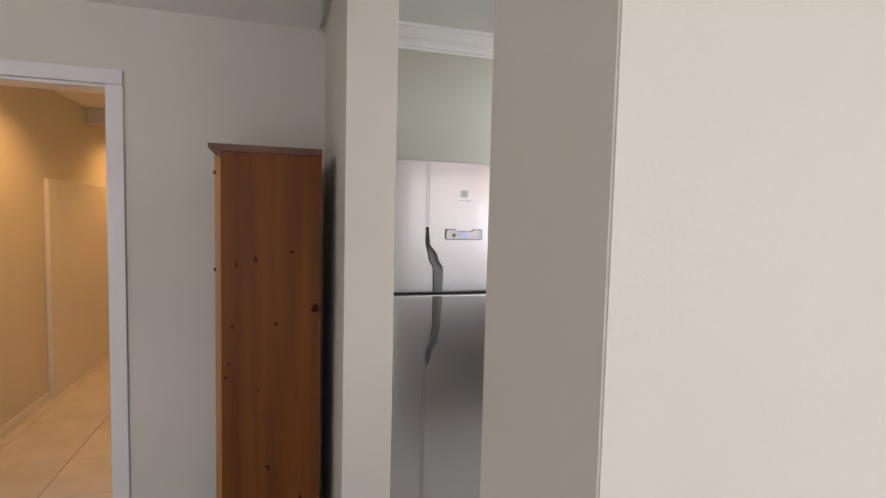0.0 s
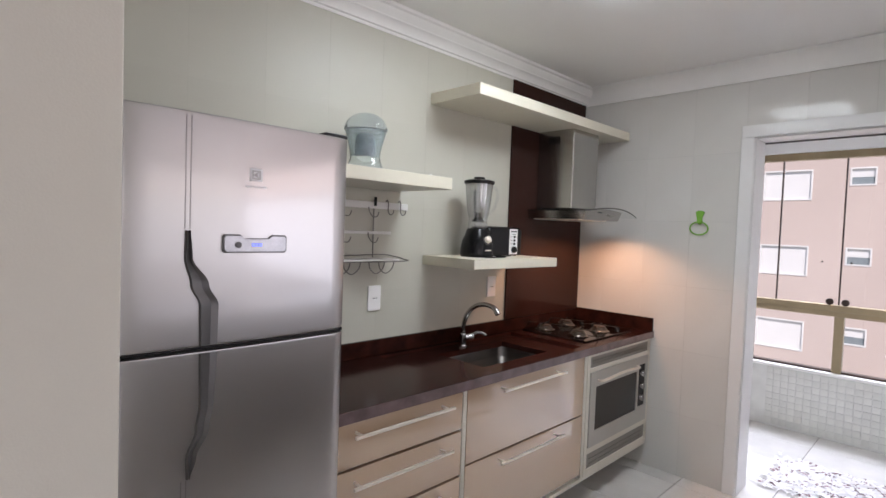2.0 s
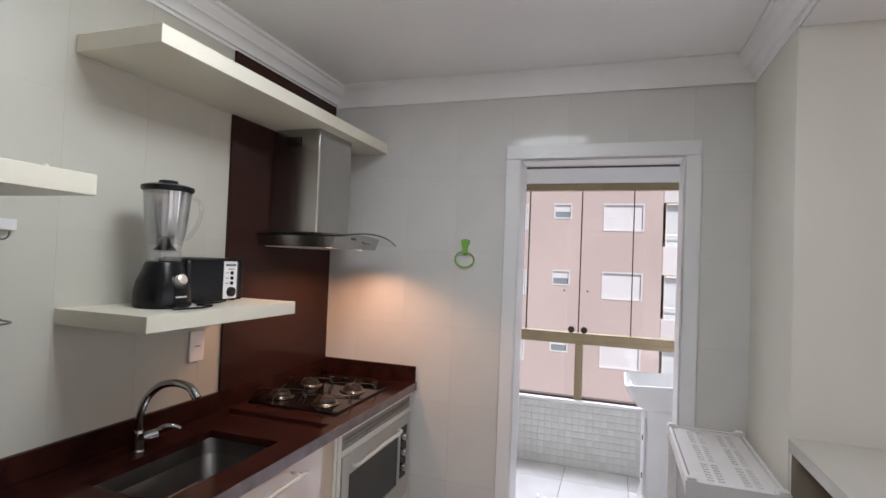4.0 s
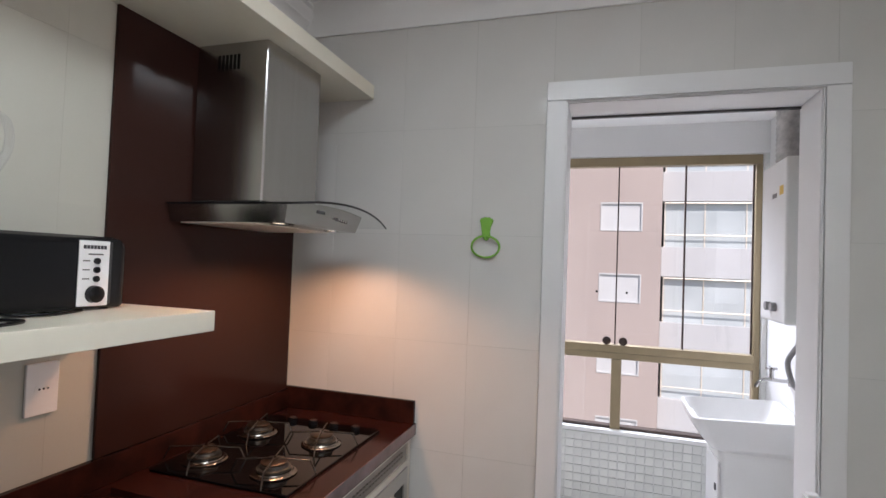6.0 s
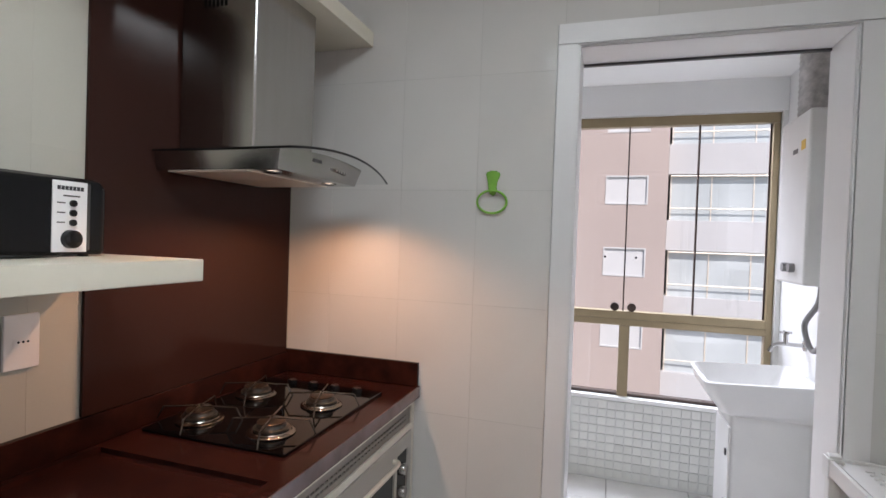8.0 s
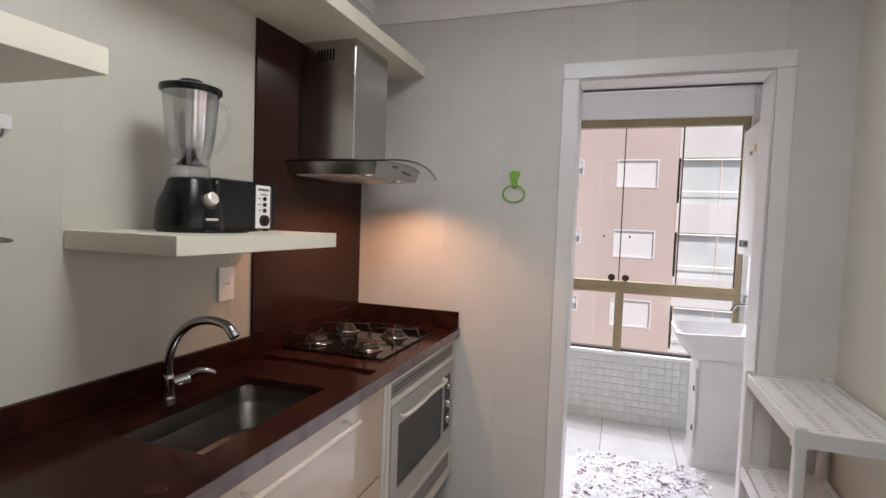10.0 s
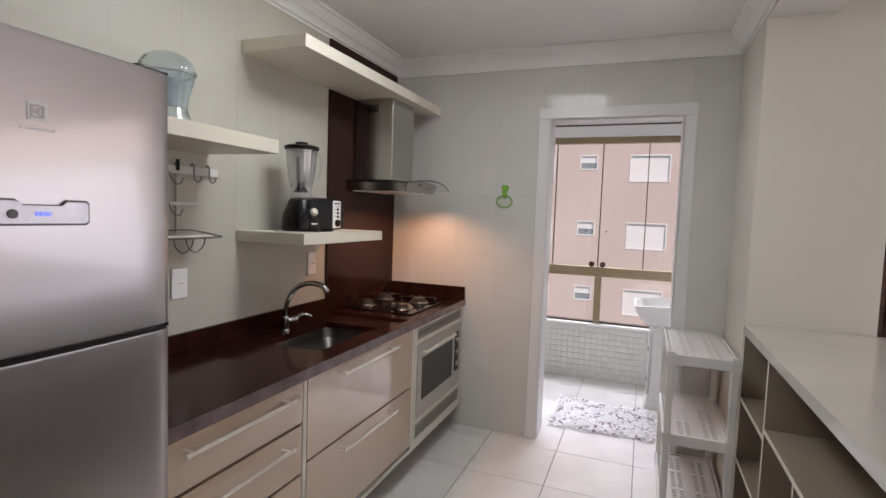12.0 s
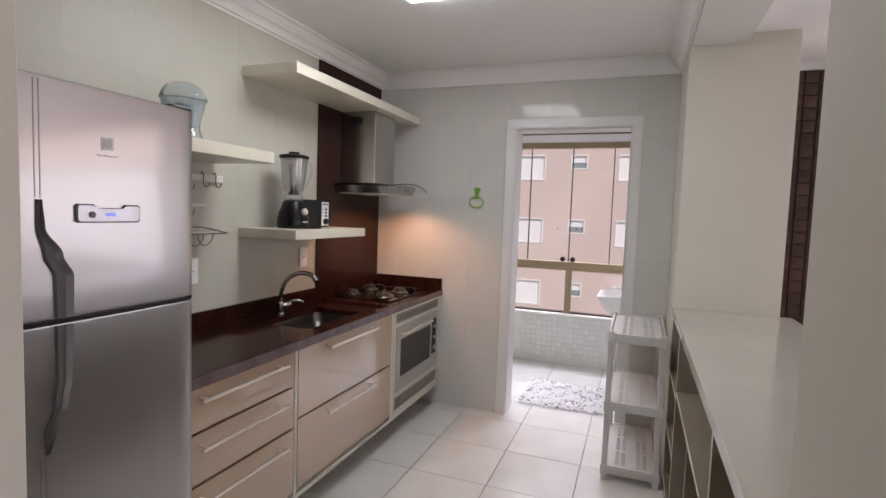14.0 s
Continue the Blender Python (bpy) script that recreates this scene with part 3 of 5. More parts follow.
casing("door_trim_corridor", "white lacquered architrave round the corridor doorway", "y", -0.635, 0.175, 2.095, NORTH - 0.016, NORTH)
lining("door_3", "white doorway lining open to the corridor", "y", -0.64, 0.185, 2.1, NORTH + 0.001, NORTH + 0.145)


# ---------------- laundry window ----------------
def laundry_window():
    w = tagged(new("window_1"), "champagne-gold aluminium window with sliding glass over fixed panes", kind="structure")
    x0, x1 = LX + 0.03, LX + 0.09
    fr = part("window_frame", box(x0, x1, 1.766, 4.199, 2.155, 2.211, 0.004), M_GOLD, w)
    part("frame_side", box(x0, x1, 1.766, 1.80, 0.513, 2.154, 0.004), M_GOLD, w)
    part("frame_side", box(x0, x1, 4.163, 4.199, 0.513, 2.154, 0.004), M_GOLD, w)
    part("transom", box(x0 - 0.012, x1, 1.801, 4.162, 0.945, 0.985, 0.004), M_GOLD, w)
    part("track", box(x0 - 0.02, x1, 1.801, 4.162, 0.986, 1.033, 0.004), M_GOLD, w)
    for y in (2.55, 3.35):
        part("mullion", box(x0 - 0.008, x1, y - 0.03, y + 0.03, 0.513, 0.944, 0.004), M_GOLD, w)
    part("bottom_rail", box(x0, x1, 1.801, 4.162, 0.513, 0.53, 0.003), M_BRONZE, w)
    for a, b in ((1.801, 2.519), (2.581, 3.319), (3.381, 4.162)):
        p = part("fixed_pane", box(x0 + 0.028, x0 + 0.033, a, b, 0.531, 0.944), M_GLASS, w)
        p.visible_shadow = False
    for k, (a, b) in enumerate(((1.801, 2.178), (2.170, 2.566), (2.558, 2.978), (2.97, 3.38), (3.37, 4.162))):
        x = x0 + (0.012 if k % 2 else 0.034)
        p = part("sliding_pane", box(x, x + 0.006, a + 0.008, b - 0.008, 1.034, 2.154), M_GLASS, w)
        p.visible_shadow = False
        for y in (a, b - 0.008):
            part("pane_edge", box(x - 0.003, x + 0.009, y, y + 0.008, 1.034, 2.154, 0.001), M_BRONZE, p)
    for y in (2.515, 2.612):
        part("knob", lathe([(0.014, -0.002), (0.018, 0), (0.020, 0.014), (0.026, 0.022), (0.025, 0.036), (0.001, 0.037)], (x0 - 0.002, y, 1.06), 14,
                           m=Matrix.Rotation(radians(-90), 4, "Y")), M_BRONZE, w, "dark bronze knob")
    for y in (2.5, 2.68):
        part("drill_cap", rod((x0 + 0.004, y, 1.36), (x0 + 0.011, y, 1.36), 0.007), M_BLACK, w)


laundry_window()


# ---------------- fridge ----------------
def fridge():
    X0, X1, YF = 1.362, 2.000, 3.178
    f = thing("fridge", ((X0 + X1) / 2, 3.5, 0), "tall brushed stainless steel two-door fridge beside the counter", "fridge")
    part("body", box(X0 + 0.006, X1 - 0.006, YF + 0.065, 3.82, 0.03, 1.735, 0.006), M_DARKMETAL, f, "grey steel cabinet")
    for x in (X0 + 0.06, X1 - 0.06):
        for y in (YF + 0.12, 3.77):
            part("foot", rod((x, y, 0), (x, y, 0.032), 0.02), M_BLACK, f)

    def door(name, z0, z1):
        n, w = 26, X1 - X0
        prof = []
        for i in range(n + 1):
            u = -1 + 2 * i / n
            prof.append((X0 + w * (u + 1) / 2, YF + 0.012 * u * u + 0.034 * max(0.0, (abs(u) - 0.86) / 0.14) ** 2.4))
        prof += [(X1, YF + 0.062), (X0, YF + 0.062)]
        bm = bmesh.new()
        rows = []
        for z, s in ((z0, 0.006), (z0 + 0.002, 0.002), (z0 + 0.007, 0), (z1 - 0.007, 0), (z1 - 0.001, 0.0006), (z1, 0.002)):
            rows.append([bm.verts.new((x + (s if x < (X0 + X1) / 2 else -s) * 0.5, y + s, z)) for x, y in prof])
        for a, b in zip(rows, rows[1:]):
            for i in range(len(prof)):
                k = (i + 1) % len(prof)
                bm.faces.new((a[i], a[k], b[k], b[i]))
        bm.faces.new(rows[0]), bm.faces.new(rows[-1])
        return part(name, bm, M_STEEL, f)

    up = door("freezer_door", 1.199, 1.755)
    low = door("fridge_door", 0.09, 1.188)
    part("gasket", box(X0 + 0.01, X1 - 0.01, YF + 0.03, YF + 0.064, 1.189, 1.198), M_BLACK, f, "dark rubber door gap")
    part("plinth", box(X0 + 0.02, X1 - 0.02, YF + 0.07, YF + 0.1, 0.03, 0.089), M_BLACK, f)
    part("hinge", box(X1 - 0.085, X1 - 0.008, YF + 0.03, YF + 0.12, 1.7558, 1.769, 0.005), M_BLACK, f, "black plastic hinge cover")

    def strip(pts, width, depth, lift):
        """A flat curved band on the doors along (x, z) points, with raised thin rims."""
        bm = bmesh.new()
        vs = []
        for (x, z, ww) in pts:
            y = YF + 0.012 * ((2 * (x - X0) / (X1 - X0)) - 1) ** 2
            vs.append([bm.verts.new((x - ww / 2, y - 0.0005, z)), bm.verts.new((x - ww / 2 + 0.003, y - lift, z)),
                       bm.verts.new((x + ww * 0.1, y - depth, z)), bm.verts.new((x + ww / 2 - 0.003, y - lift, z)), bm.verts.new((x + ww / 2, y - 0.0005, z))])
        for a, b in zip(vs, vs[1:]):
            for i in range(4):
                bm.faces.new((a[i], a[i + 1], b[i + 1], b[i]))
        return bm

    def smooth(keys, n=40):
        out = []
        zs = [k[1] for k in keys]
        for i in range(n + 1):
            z = zs[0] + (zs[-1] - zs[0]) * i / n
            for a, b in zip(keys, keys[1:]):
                if min(a[1], b[1]) - 1e-9 <= z <= max(a[1], b[1]) + 1e-9:
                    t = (z - a[1]) / (b[1] - a[1])
                    t = t * t * (3 - 2 * t)
                    out.append((a[0] + (b[0] - a[0]) * t, z, a[2] + (b[2] - a[2]) * t))
                    break
        return out

    part("grip", strip(smooth([(1.540, 1.478, 0.014), (1.542, 1.415, 0.020), (1.568, 1.350, 0.044), (1.590, 1.300, 0.046), (1.590, 1.203, 0.043)]), 0, 0.001, 0.008),
         M_GRIP, up, "dark curved handle recess")
    part("grip", strip(smooth([(1.590, 1.184, 0.043), (1.588, 1.06, 0.036), (1.580, 1.0, 0.034), (1.555, 0.935, 0.026), (1.549, 0.885, 0.010)]), 0, 0.001, 0.008),
         M_GRIP, low, "dark curved handle recess")
    for a, b, dd in ((1.482, 1.745, up), (0.10, 0.882, low)):
        for x in (1.5335, 1.5445):
            y = YF + 0.012 * ((2 * (x - X0) / (X1 - X0)) - 1) ** 2
            part("groove", box(x - 0.0012, x + 0.0012, y - 0.0012, y + 0.004, a, b), M_GROOVE, dd)
    # display with a stepped upper edge
    yd = YF + 0.0005
    prof = [(1.624, 1.425), (1.779, 1.425), (1.785, 1.430), (1.785, 1.466), (1.780, 1.471), (1.746, 1.471), (1.736, 1.462), (1.670, 1.462), (1.660, 1.471), (1.623, 1.471), (1.618, 1.466), (1.618, 1.430)]
    ring = extrude_profile(prof, "y", yd - 0.006, yd + 0.008)
    disp = part("display", ring, M_DARKMETAL, up, "dark-rimmed control display")
    cx, cz = 1.7015, 1.448
    part("display_face", extrude_profile([(cx + (x - cx) * 0.96, cz + (z - cz) * 0.84) for x, z in prof], "y", yd - 0.008, yd - 0.0055), M_DISPLAY, disp)
    part("display_button", rod((1.655, yd - 0.0105, 1.445), (1.655, yd - 0.007, 1.445), 0.008), M_DARKMETAL, disp)
    for k in range(3):
        part("display_digit", box(1.690 + k * 0.009, 1.697 + k * 0.009, yd - 0.0095, yd - 0.0075, 1.442, 1.449), M_LED, disp)
    # maker's badge as plain shapes
    yb = YF - 0.0015
    badge = part("badge", box(1.684, 1.716, yb, yb + 0.003, 1.606, 1.638), M_TEXT, up, "small pale square badge")
    part("badge_mark", slab("y", (1.689, 1.711), (1.611, 1.633), yb - 0.001, yb - 0.0002, [(1.692, 1.708, 1.614, 1.630)]), M_GROOVE, badge)
    part("badge_mark", extrude_profile([(1.690, 1.622), (1.706, 1.630), (1.702, 1.622), (1.706, 1.614)], "y", yb - 0.001, yb - 0.0002), M_GROOVE, badge)
    part("badge_bar", box(1.674, 1.728, yb, yb + 0.003, 1.590, 1.594), M_TEXT, up)


fridge()


# ---------------- wardrobe in the living room ----------------
def wardrobe():
    x0, x1, y0, y1 = 0.718, 1.105, 3.17, 3.86
    w = thing("wardrobe", ((x0 + x1) / 2, (y0 + y1) / 2, 0), "varnished orange-brown knotty pine cupboard against the stub wall", "cupboard")
    sx = [x0 + 0.0215, x0 + 0.128, x0 + 0.243, x1]
    part("stile", box(x0 + 0.0002, x0 + 0.0210, y0 - 0.0015, y0 + 0.0015, 0.0, 1.735, 0.0005), M_PINELITE, w, "paler front stile")
    for a, b in zip(sx, sx[1:]):
        part("side_board", box(a + 0.0001, b - 0.0001, y0, y0 + 0.022, 0.0, 1.745), M_PINE, w)
    for kx, kz, kr, tall in ((0.861, 1.344, 0.006, 1.5), (0.792, 1.325, 0.004, 3.0), (0.995, 1.373, 0.009, 0.7), (0.776, 1.085, 0.005, 1.8), (0.936, 1.090, 0.006, 1.1), (1.083, 1.148, 0.015, 1.2),
                             (0.733, 0.936, 0.006, 1.5), (0.765, 0.941, 0.005, 1.2), (0.753, 0.891, 0.006, 0.9), (0.870, 0.831, 0.006, 0.6), (0.905, 0.52, 0.008, 1.2), (1.03, 0.38, 0.006, 1.6)):
        knot = lathe([(0.0001, 0.0006), (0.6, 0.0005), (1.0, 0.0)], (0, 0, 0), 14)
        for q in knot.verts:
            a = math.atan2(q.co.y, q.co.x)
            rr = kr * (1 + 0.22 * math.sin(3 * a + kx * 90) + (0.7 if abs(a - math.pi / 2) < 0.2 else 0))
            q.co = Vector((kx + q.co.x * rr, y0 - q.co.z, kz + q.co.y * rr * tall))
        bmesh.ops.reverse_faces(knot, faces=knot.faces[:])
        part("knot", knot, M_KNOT, w, "dark pine knot")
    part("side_panel", box(x0 + 0.02, x1, y1 - 0.022, y1, 0.0, 1.745, 0.003), M_PINE, w)
    part("back_panel", box(x1 - 0.012, x1, y0 + 0.022, y1 - 0.022, 0.05, 1.745), M_PINEDARK, w)
    part("bottom", box(x0 + 0.02, x1 - 0.012, y0 + 0.022, y1 - 0.022, 0.06, 0.08), M_PINE, w)
    ym = (y0 + y1) / 2
    for a, b in ((y0 + 0.002, ym - 0.002), (ym + 0.002, y1 - 0.002)):
        d = part("door", box(x0, x0 + 0.02, a, b, 0.08, 1.72, 0.004), M_PINE, w)
        part("knob", lathe([(0.008, 0), (0.007, 0.012), (0.015, 0.02), (0.012, 0.03), (0.001, 0.032)], (x0, (b - 0.04) if b < ym else a + 0.04, 0.9), 12,
                           m=Matrix.Rotation(radians(-90), 4, "Y")), M_PINEDARK, d)
    for z in (0.30, 1.30, 1.66):
        part("hinge", box(x0 - 0.004, x0 + 0.004, y0 - 0.004, y0 + 0.004, z, z + 0.012, 0.001), M_BLACK, w)
    # cornice that leans outward above the doors
    prof = [(x0 + 0.022, 1.722), (x0 + 0.004, 1.730), (x0 - 0.020, 1.754), (x0 - 0.024, 1.773), (x1, 1.773), (x1, 1.746), (x0 + 0.022, 1.746)]
    eu = bmesh.new()
    lo = [eu.verts.new((x, y0 - 0.006, z)) for x, z in prof]
    hi = [eu.verts.new((x, y1 + 0.006, z)) for x, z in prof]
    for i in range(len(prof)):
        k = (i + 1) % len(prof)
        eu.faces.new((lo[i], lo[k], hi[k], hi[i]))
    eu.faces.new(lo), eu.faces.new(hi)
    part("cornice", eu, M_PINEDARK, w, "dark stained overhanging cornice")


wardrobe()


# ---------------- counter run ----------------
CT = 0.89                          # worktop height
FRONT = 3.305


def worktop():
    w = thing("worktop", (3.2, 3.6, 0.85), "polished dark red-brown granite worktop with upstands", "worktop")
    top = slab("z", (2.008, FAR - 0.009), (FRONT, NORTH - 0.009), CT - 0.042, CT, [(2.62, 3.63, FRONT + 0.04, NORTH - 0.05)])
    part("slab", top, M_GRANITE, w)
    # same granite painted paler: its grey reflection is put into the colour
    part("front_edge", box(2.008, FAR - 0.009, FRONT - 0.0035, FRONT - 0.0004, CT - 0.042, CT - 0.001), M_EDGE, w, "granite front edge with its greyish sheen put into the colour")
    part("wet_area", slab("z", (2.6205, 3.6295), (FRONT + 0.0405, NORTH - 0.0505), CT - 0.04, CT - 0.012, [(2.908, 3.418, 3.425, 3.728)]), M_GRANITE, w)
    part("upstand", box(2.008, FAR - 0.028, NORTH - 0.028, NORTH - 0.0095, CT + 0.0005, CT + 0.075, 0.002), M_GRANITE, w)
    part("upstand", box(FAR - 0.0275, FAR - 0.009, FRONT + 0.002, NORTH - 0.0095, CT + 0.0005, CT + 0.085, 0.002), M_GRANITE, w)


worktop()


def sink():
    cx, cy = 3.163, 3.5765
    s = thing("sink", (cx, cy, CT - 0.2), "rectangular stainless steel sink bowl set into the worktop", "sink")
    bm = loft([(CT - 0.17, cx, cy, 0.215, 0.115, 0.06), (CT - 0.16, cx, cy, 0.235, 0.135, 0.06), (CT - 0.06, cx, cy, 0.262, 0.155, 0.055), (CT - 0.041, cx, cy, 0.264, 0.160, 0.05),
               (CT - 0.0405, cx, cy, 0.285, 0.175, 0.04), (CT - 0.043, cx, cy, 0.285, 0.175, 0.04), (CT - 0.062, cx, cy, 0.266, 0.159, 0.055), (CT - 0.172, cx, cy, 0.22, 0.12, 0.06)], cap=(True, True))
    part("bowl", bm, M_BOWL, s)
    part("drain", lathe([(0.045, 0), (0.045, 0.003), (0.03, 0.004), (0.028, 0.001), (0.001, 0.001)], (cx, cy, CT - 0.170), 20), M_CHROME, s)


sink()


def faucet():
    x, y, z = 3.15, 3.785, CT - 0.012
    f = thing("faucet", (x, y, z), "chrome gooseneck mixer tap behind the sink", "tap")
    part("base", lathe([(0.021, 0), (0.021, 0.006), (0.0185, 0.01), (0.0185, 0.06), (0.014, 0.07), (0.001, 0.071)], (x, y, z), 20), M_CHROME, f)
    part("spout", tube([(x, y, z + 0.065), (x, y - 0.002, z + 0.12), (x, y - 0.03, z + 0.182), (x, y - 0.082, z + 0.226), (x, y - 0.145, z + 0.243), (x, y - 0.198, z + 0.237), (x, y - 0.222, z + 0.222)], 0.0125, 14), M_CHROME, f)
    part("nozzle", rod((x, y - 0.219, z + 0.225), (x, y - 0.236, z + 0.204), 0.0145), M_CHROME, f)
    part("lever_hub", rod((x + 0.012, y - 0.008, z + 0.045), (x + 0.048, y - 0.03, z + 0.052), 0.016, 18), M_CHROME, f)
    part("lever", tube([(x + 0.044, y - 0.028, z + 0.058), (x + 0.056, y - 0.05, z + 0.074), (x + 0.075, y - 0.072, z + 0.072), (x + 0.09, y - 0.085, z + 0.062)], 0.0075, 10), M_CHROME, f)


faucet()


def hob():
    x0, x1, y0, y1, z = 3.742, 4.308, 3.385, 3.828, CT
    h = thing("hob", ((x0 + x1) / 2, (y0 + y1) / 2, z), "black glass gas hob with four burners on the granite worktop", "hob")
    part("glass", box(x0, x1, y0, y1, z + 0.0005, z + 0.009, 0.003), M_BLACKGLASS, h)
    zz = z + 0.009
    for bx, by in ((3.850, 3.500), (3.852, 3.738), (4.098, 3.497), (4.104, 3.744)):
        b = part("burner", lathe([(0.062, 0), (0.064, 0.003), (0.060, 0.006), (0.054, 0.007), (0.052, 0.010), (0.001, 0.010)], (bx, by, zz), 32), M_BURNER, h)
        part("burner_head", lathe([(0.046, 0.0105), (0.047, 0.016), (0.040, 0.018), (0.038, 0.026), (0.001, 0.026)], (bx, by, zz), 28), M_BURNERD, b)
        part("cap", lathe([(0.036, 0.0265), (0.037, 0.031), (0.033, 0.034), (0.001, 0.0345)], (bx, by, zz), 24), M_CAP, b, "brown-stained burner cap")
        part("igniter", rod((bx + 0.043, by + 0.014, zz + 0.010), (bx + 0.043, by + 0.014, zz + 0.026), 0.003, 8), M_PLASTIC, b)
        g = None
        for k in range(4):
            a = math.pi / 2 * k + 0.35
            c, s = math.cos(a), math.sin(a)
            g = rod((bx + 0.118 * c, by + 0.118 * s, zz), (bx + 0.100 * c, by + 0.100 * s, zz + 0.036), 0.0026, 8, bm=g)
            g = rod((bx + 0.101 * c, by + 0.101 * s, zz + 0.036), (bx + 0.006 * c, by + 0.006 * s, zz + 0.040), 0.0028, 8, bm=g)
        part("grate", g, M_GRATE, h, "dark wire pan support")
    for k in range(4):
        part("knob", lathe([(0.017, 0), (0.016, 0.012), (0.013, 0.015), (0.001, 0.015)], (4.265, 3.46 + 0.085 * k, zz), 18), M_BLACK, h)


M_CAP = material("brown_stained_enamel", (0.07, 0.045, 0.03), 0.35, metal=0.5, var=0.2, scale=40)
hob()


def bar_handle(x0, x1, z, parent):
    y = FRONT - 0.026
    h = part("handle", box(x0, x1, y - 0.005, y + 0.005, z - 0.0055, z + 0.0055, 0.002), M_ALU, parent, "long satin aluminium bar handle")
    for x in (x0 + 0.03, x1 - 0.03):
        part("stud", rod((x, y, z), (x, FRONT + 0.019, z), 0.005, 8), M_ALU, h)


def drawer_unit(x0, x1, splits, handles, span, label):
    u = thing("drawer_unit", ((x0 + x1) / 2, 3.6, 0.16), label, "cabinet", "base cabinets under the worktop")
    yb, yt = 3.80, FRONT + 0.037
    # sides coloured dark to give the gaps between drawer fronts their shade
    part("side", box(x0, x0 + 0.018, yt, yb, 0.165, CT - 0.043, 0.001), M_SHADE_PRINT, u)
    part("side", box(x1 - 0.018, x1, yt, yb, 0.165, CT - 0.043, 0.001), M_SHADE_PRINT, u)
    part("base", box(x0 + 0.018, x1 - 0.018, yt, yb, 0.165, 0.183), M_CARCASS, u)
    part("back", box(x0 + 0.018, x1 - 0.018, yb - 0.01, yb, 0.184, CT - 0.043), M_CARCASS, u)
    for (a, b), hz in zip(splits, handles):
        d = part("drawer_front", box(x0 + 0.002, x1 - 0.002, FRONT + 0.017, FRONT + 0.035, a, b, 0.0015), M_FRONT, u)
        bar_handle(span[0], span[1], hz, d)
    return u


drawer_unit(2.035, 2.665, ((0.685, 0.838), (0.493, 0.675), (0.187, 0.483)), (0.804, 0.630, 0.437), (2.105, 2.575), "three-drawer base cabinet in champagne gloss lacquer")
drawer_unit(2.692, 3.632, ((0.524, 0.838), (0.187, 0.516)), (0.808, 0.485), (2.885, 3.385), "wide two-drawer base cabinet in champagne gloss lacquer")
for _x in (2.667, 3.634):
    solo("filler_strip", box(_x, _x + 0.022, FRONT + 0.016, 3.80, 0.165, CT - 0.043, 0.001), M_CARCASS, "cream laminate end panel between base cabinets", "panel")
solo("bottom_rail", box(2.035, 4.448, FRONT + 0.0165, 3.80, 0.145, 0.164, 0.001), M_CARCASS, "cream bottom panel that closes the hanging base cabinets", "panel")
solo("cabinet_support", box(2.3, 4.3, 3.70, NORTH - 0.01, 0.0, 0.1445), M_CARCASS, "recessed cream support under the base cabinets", "panel")


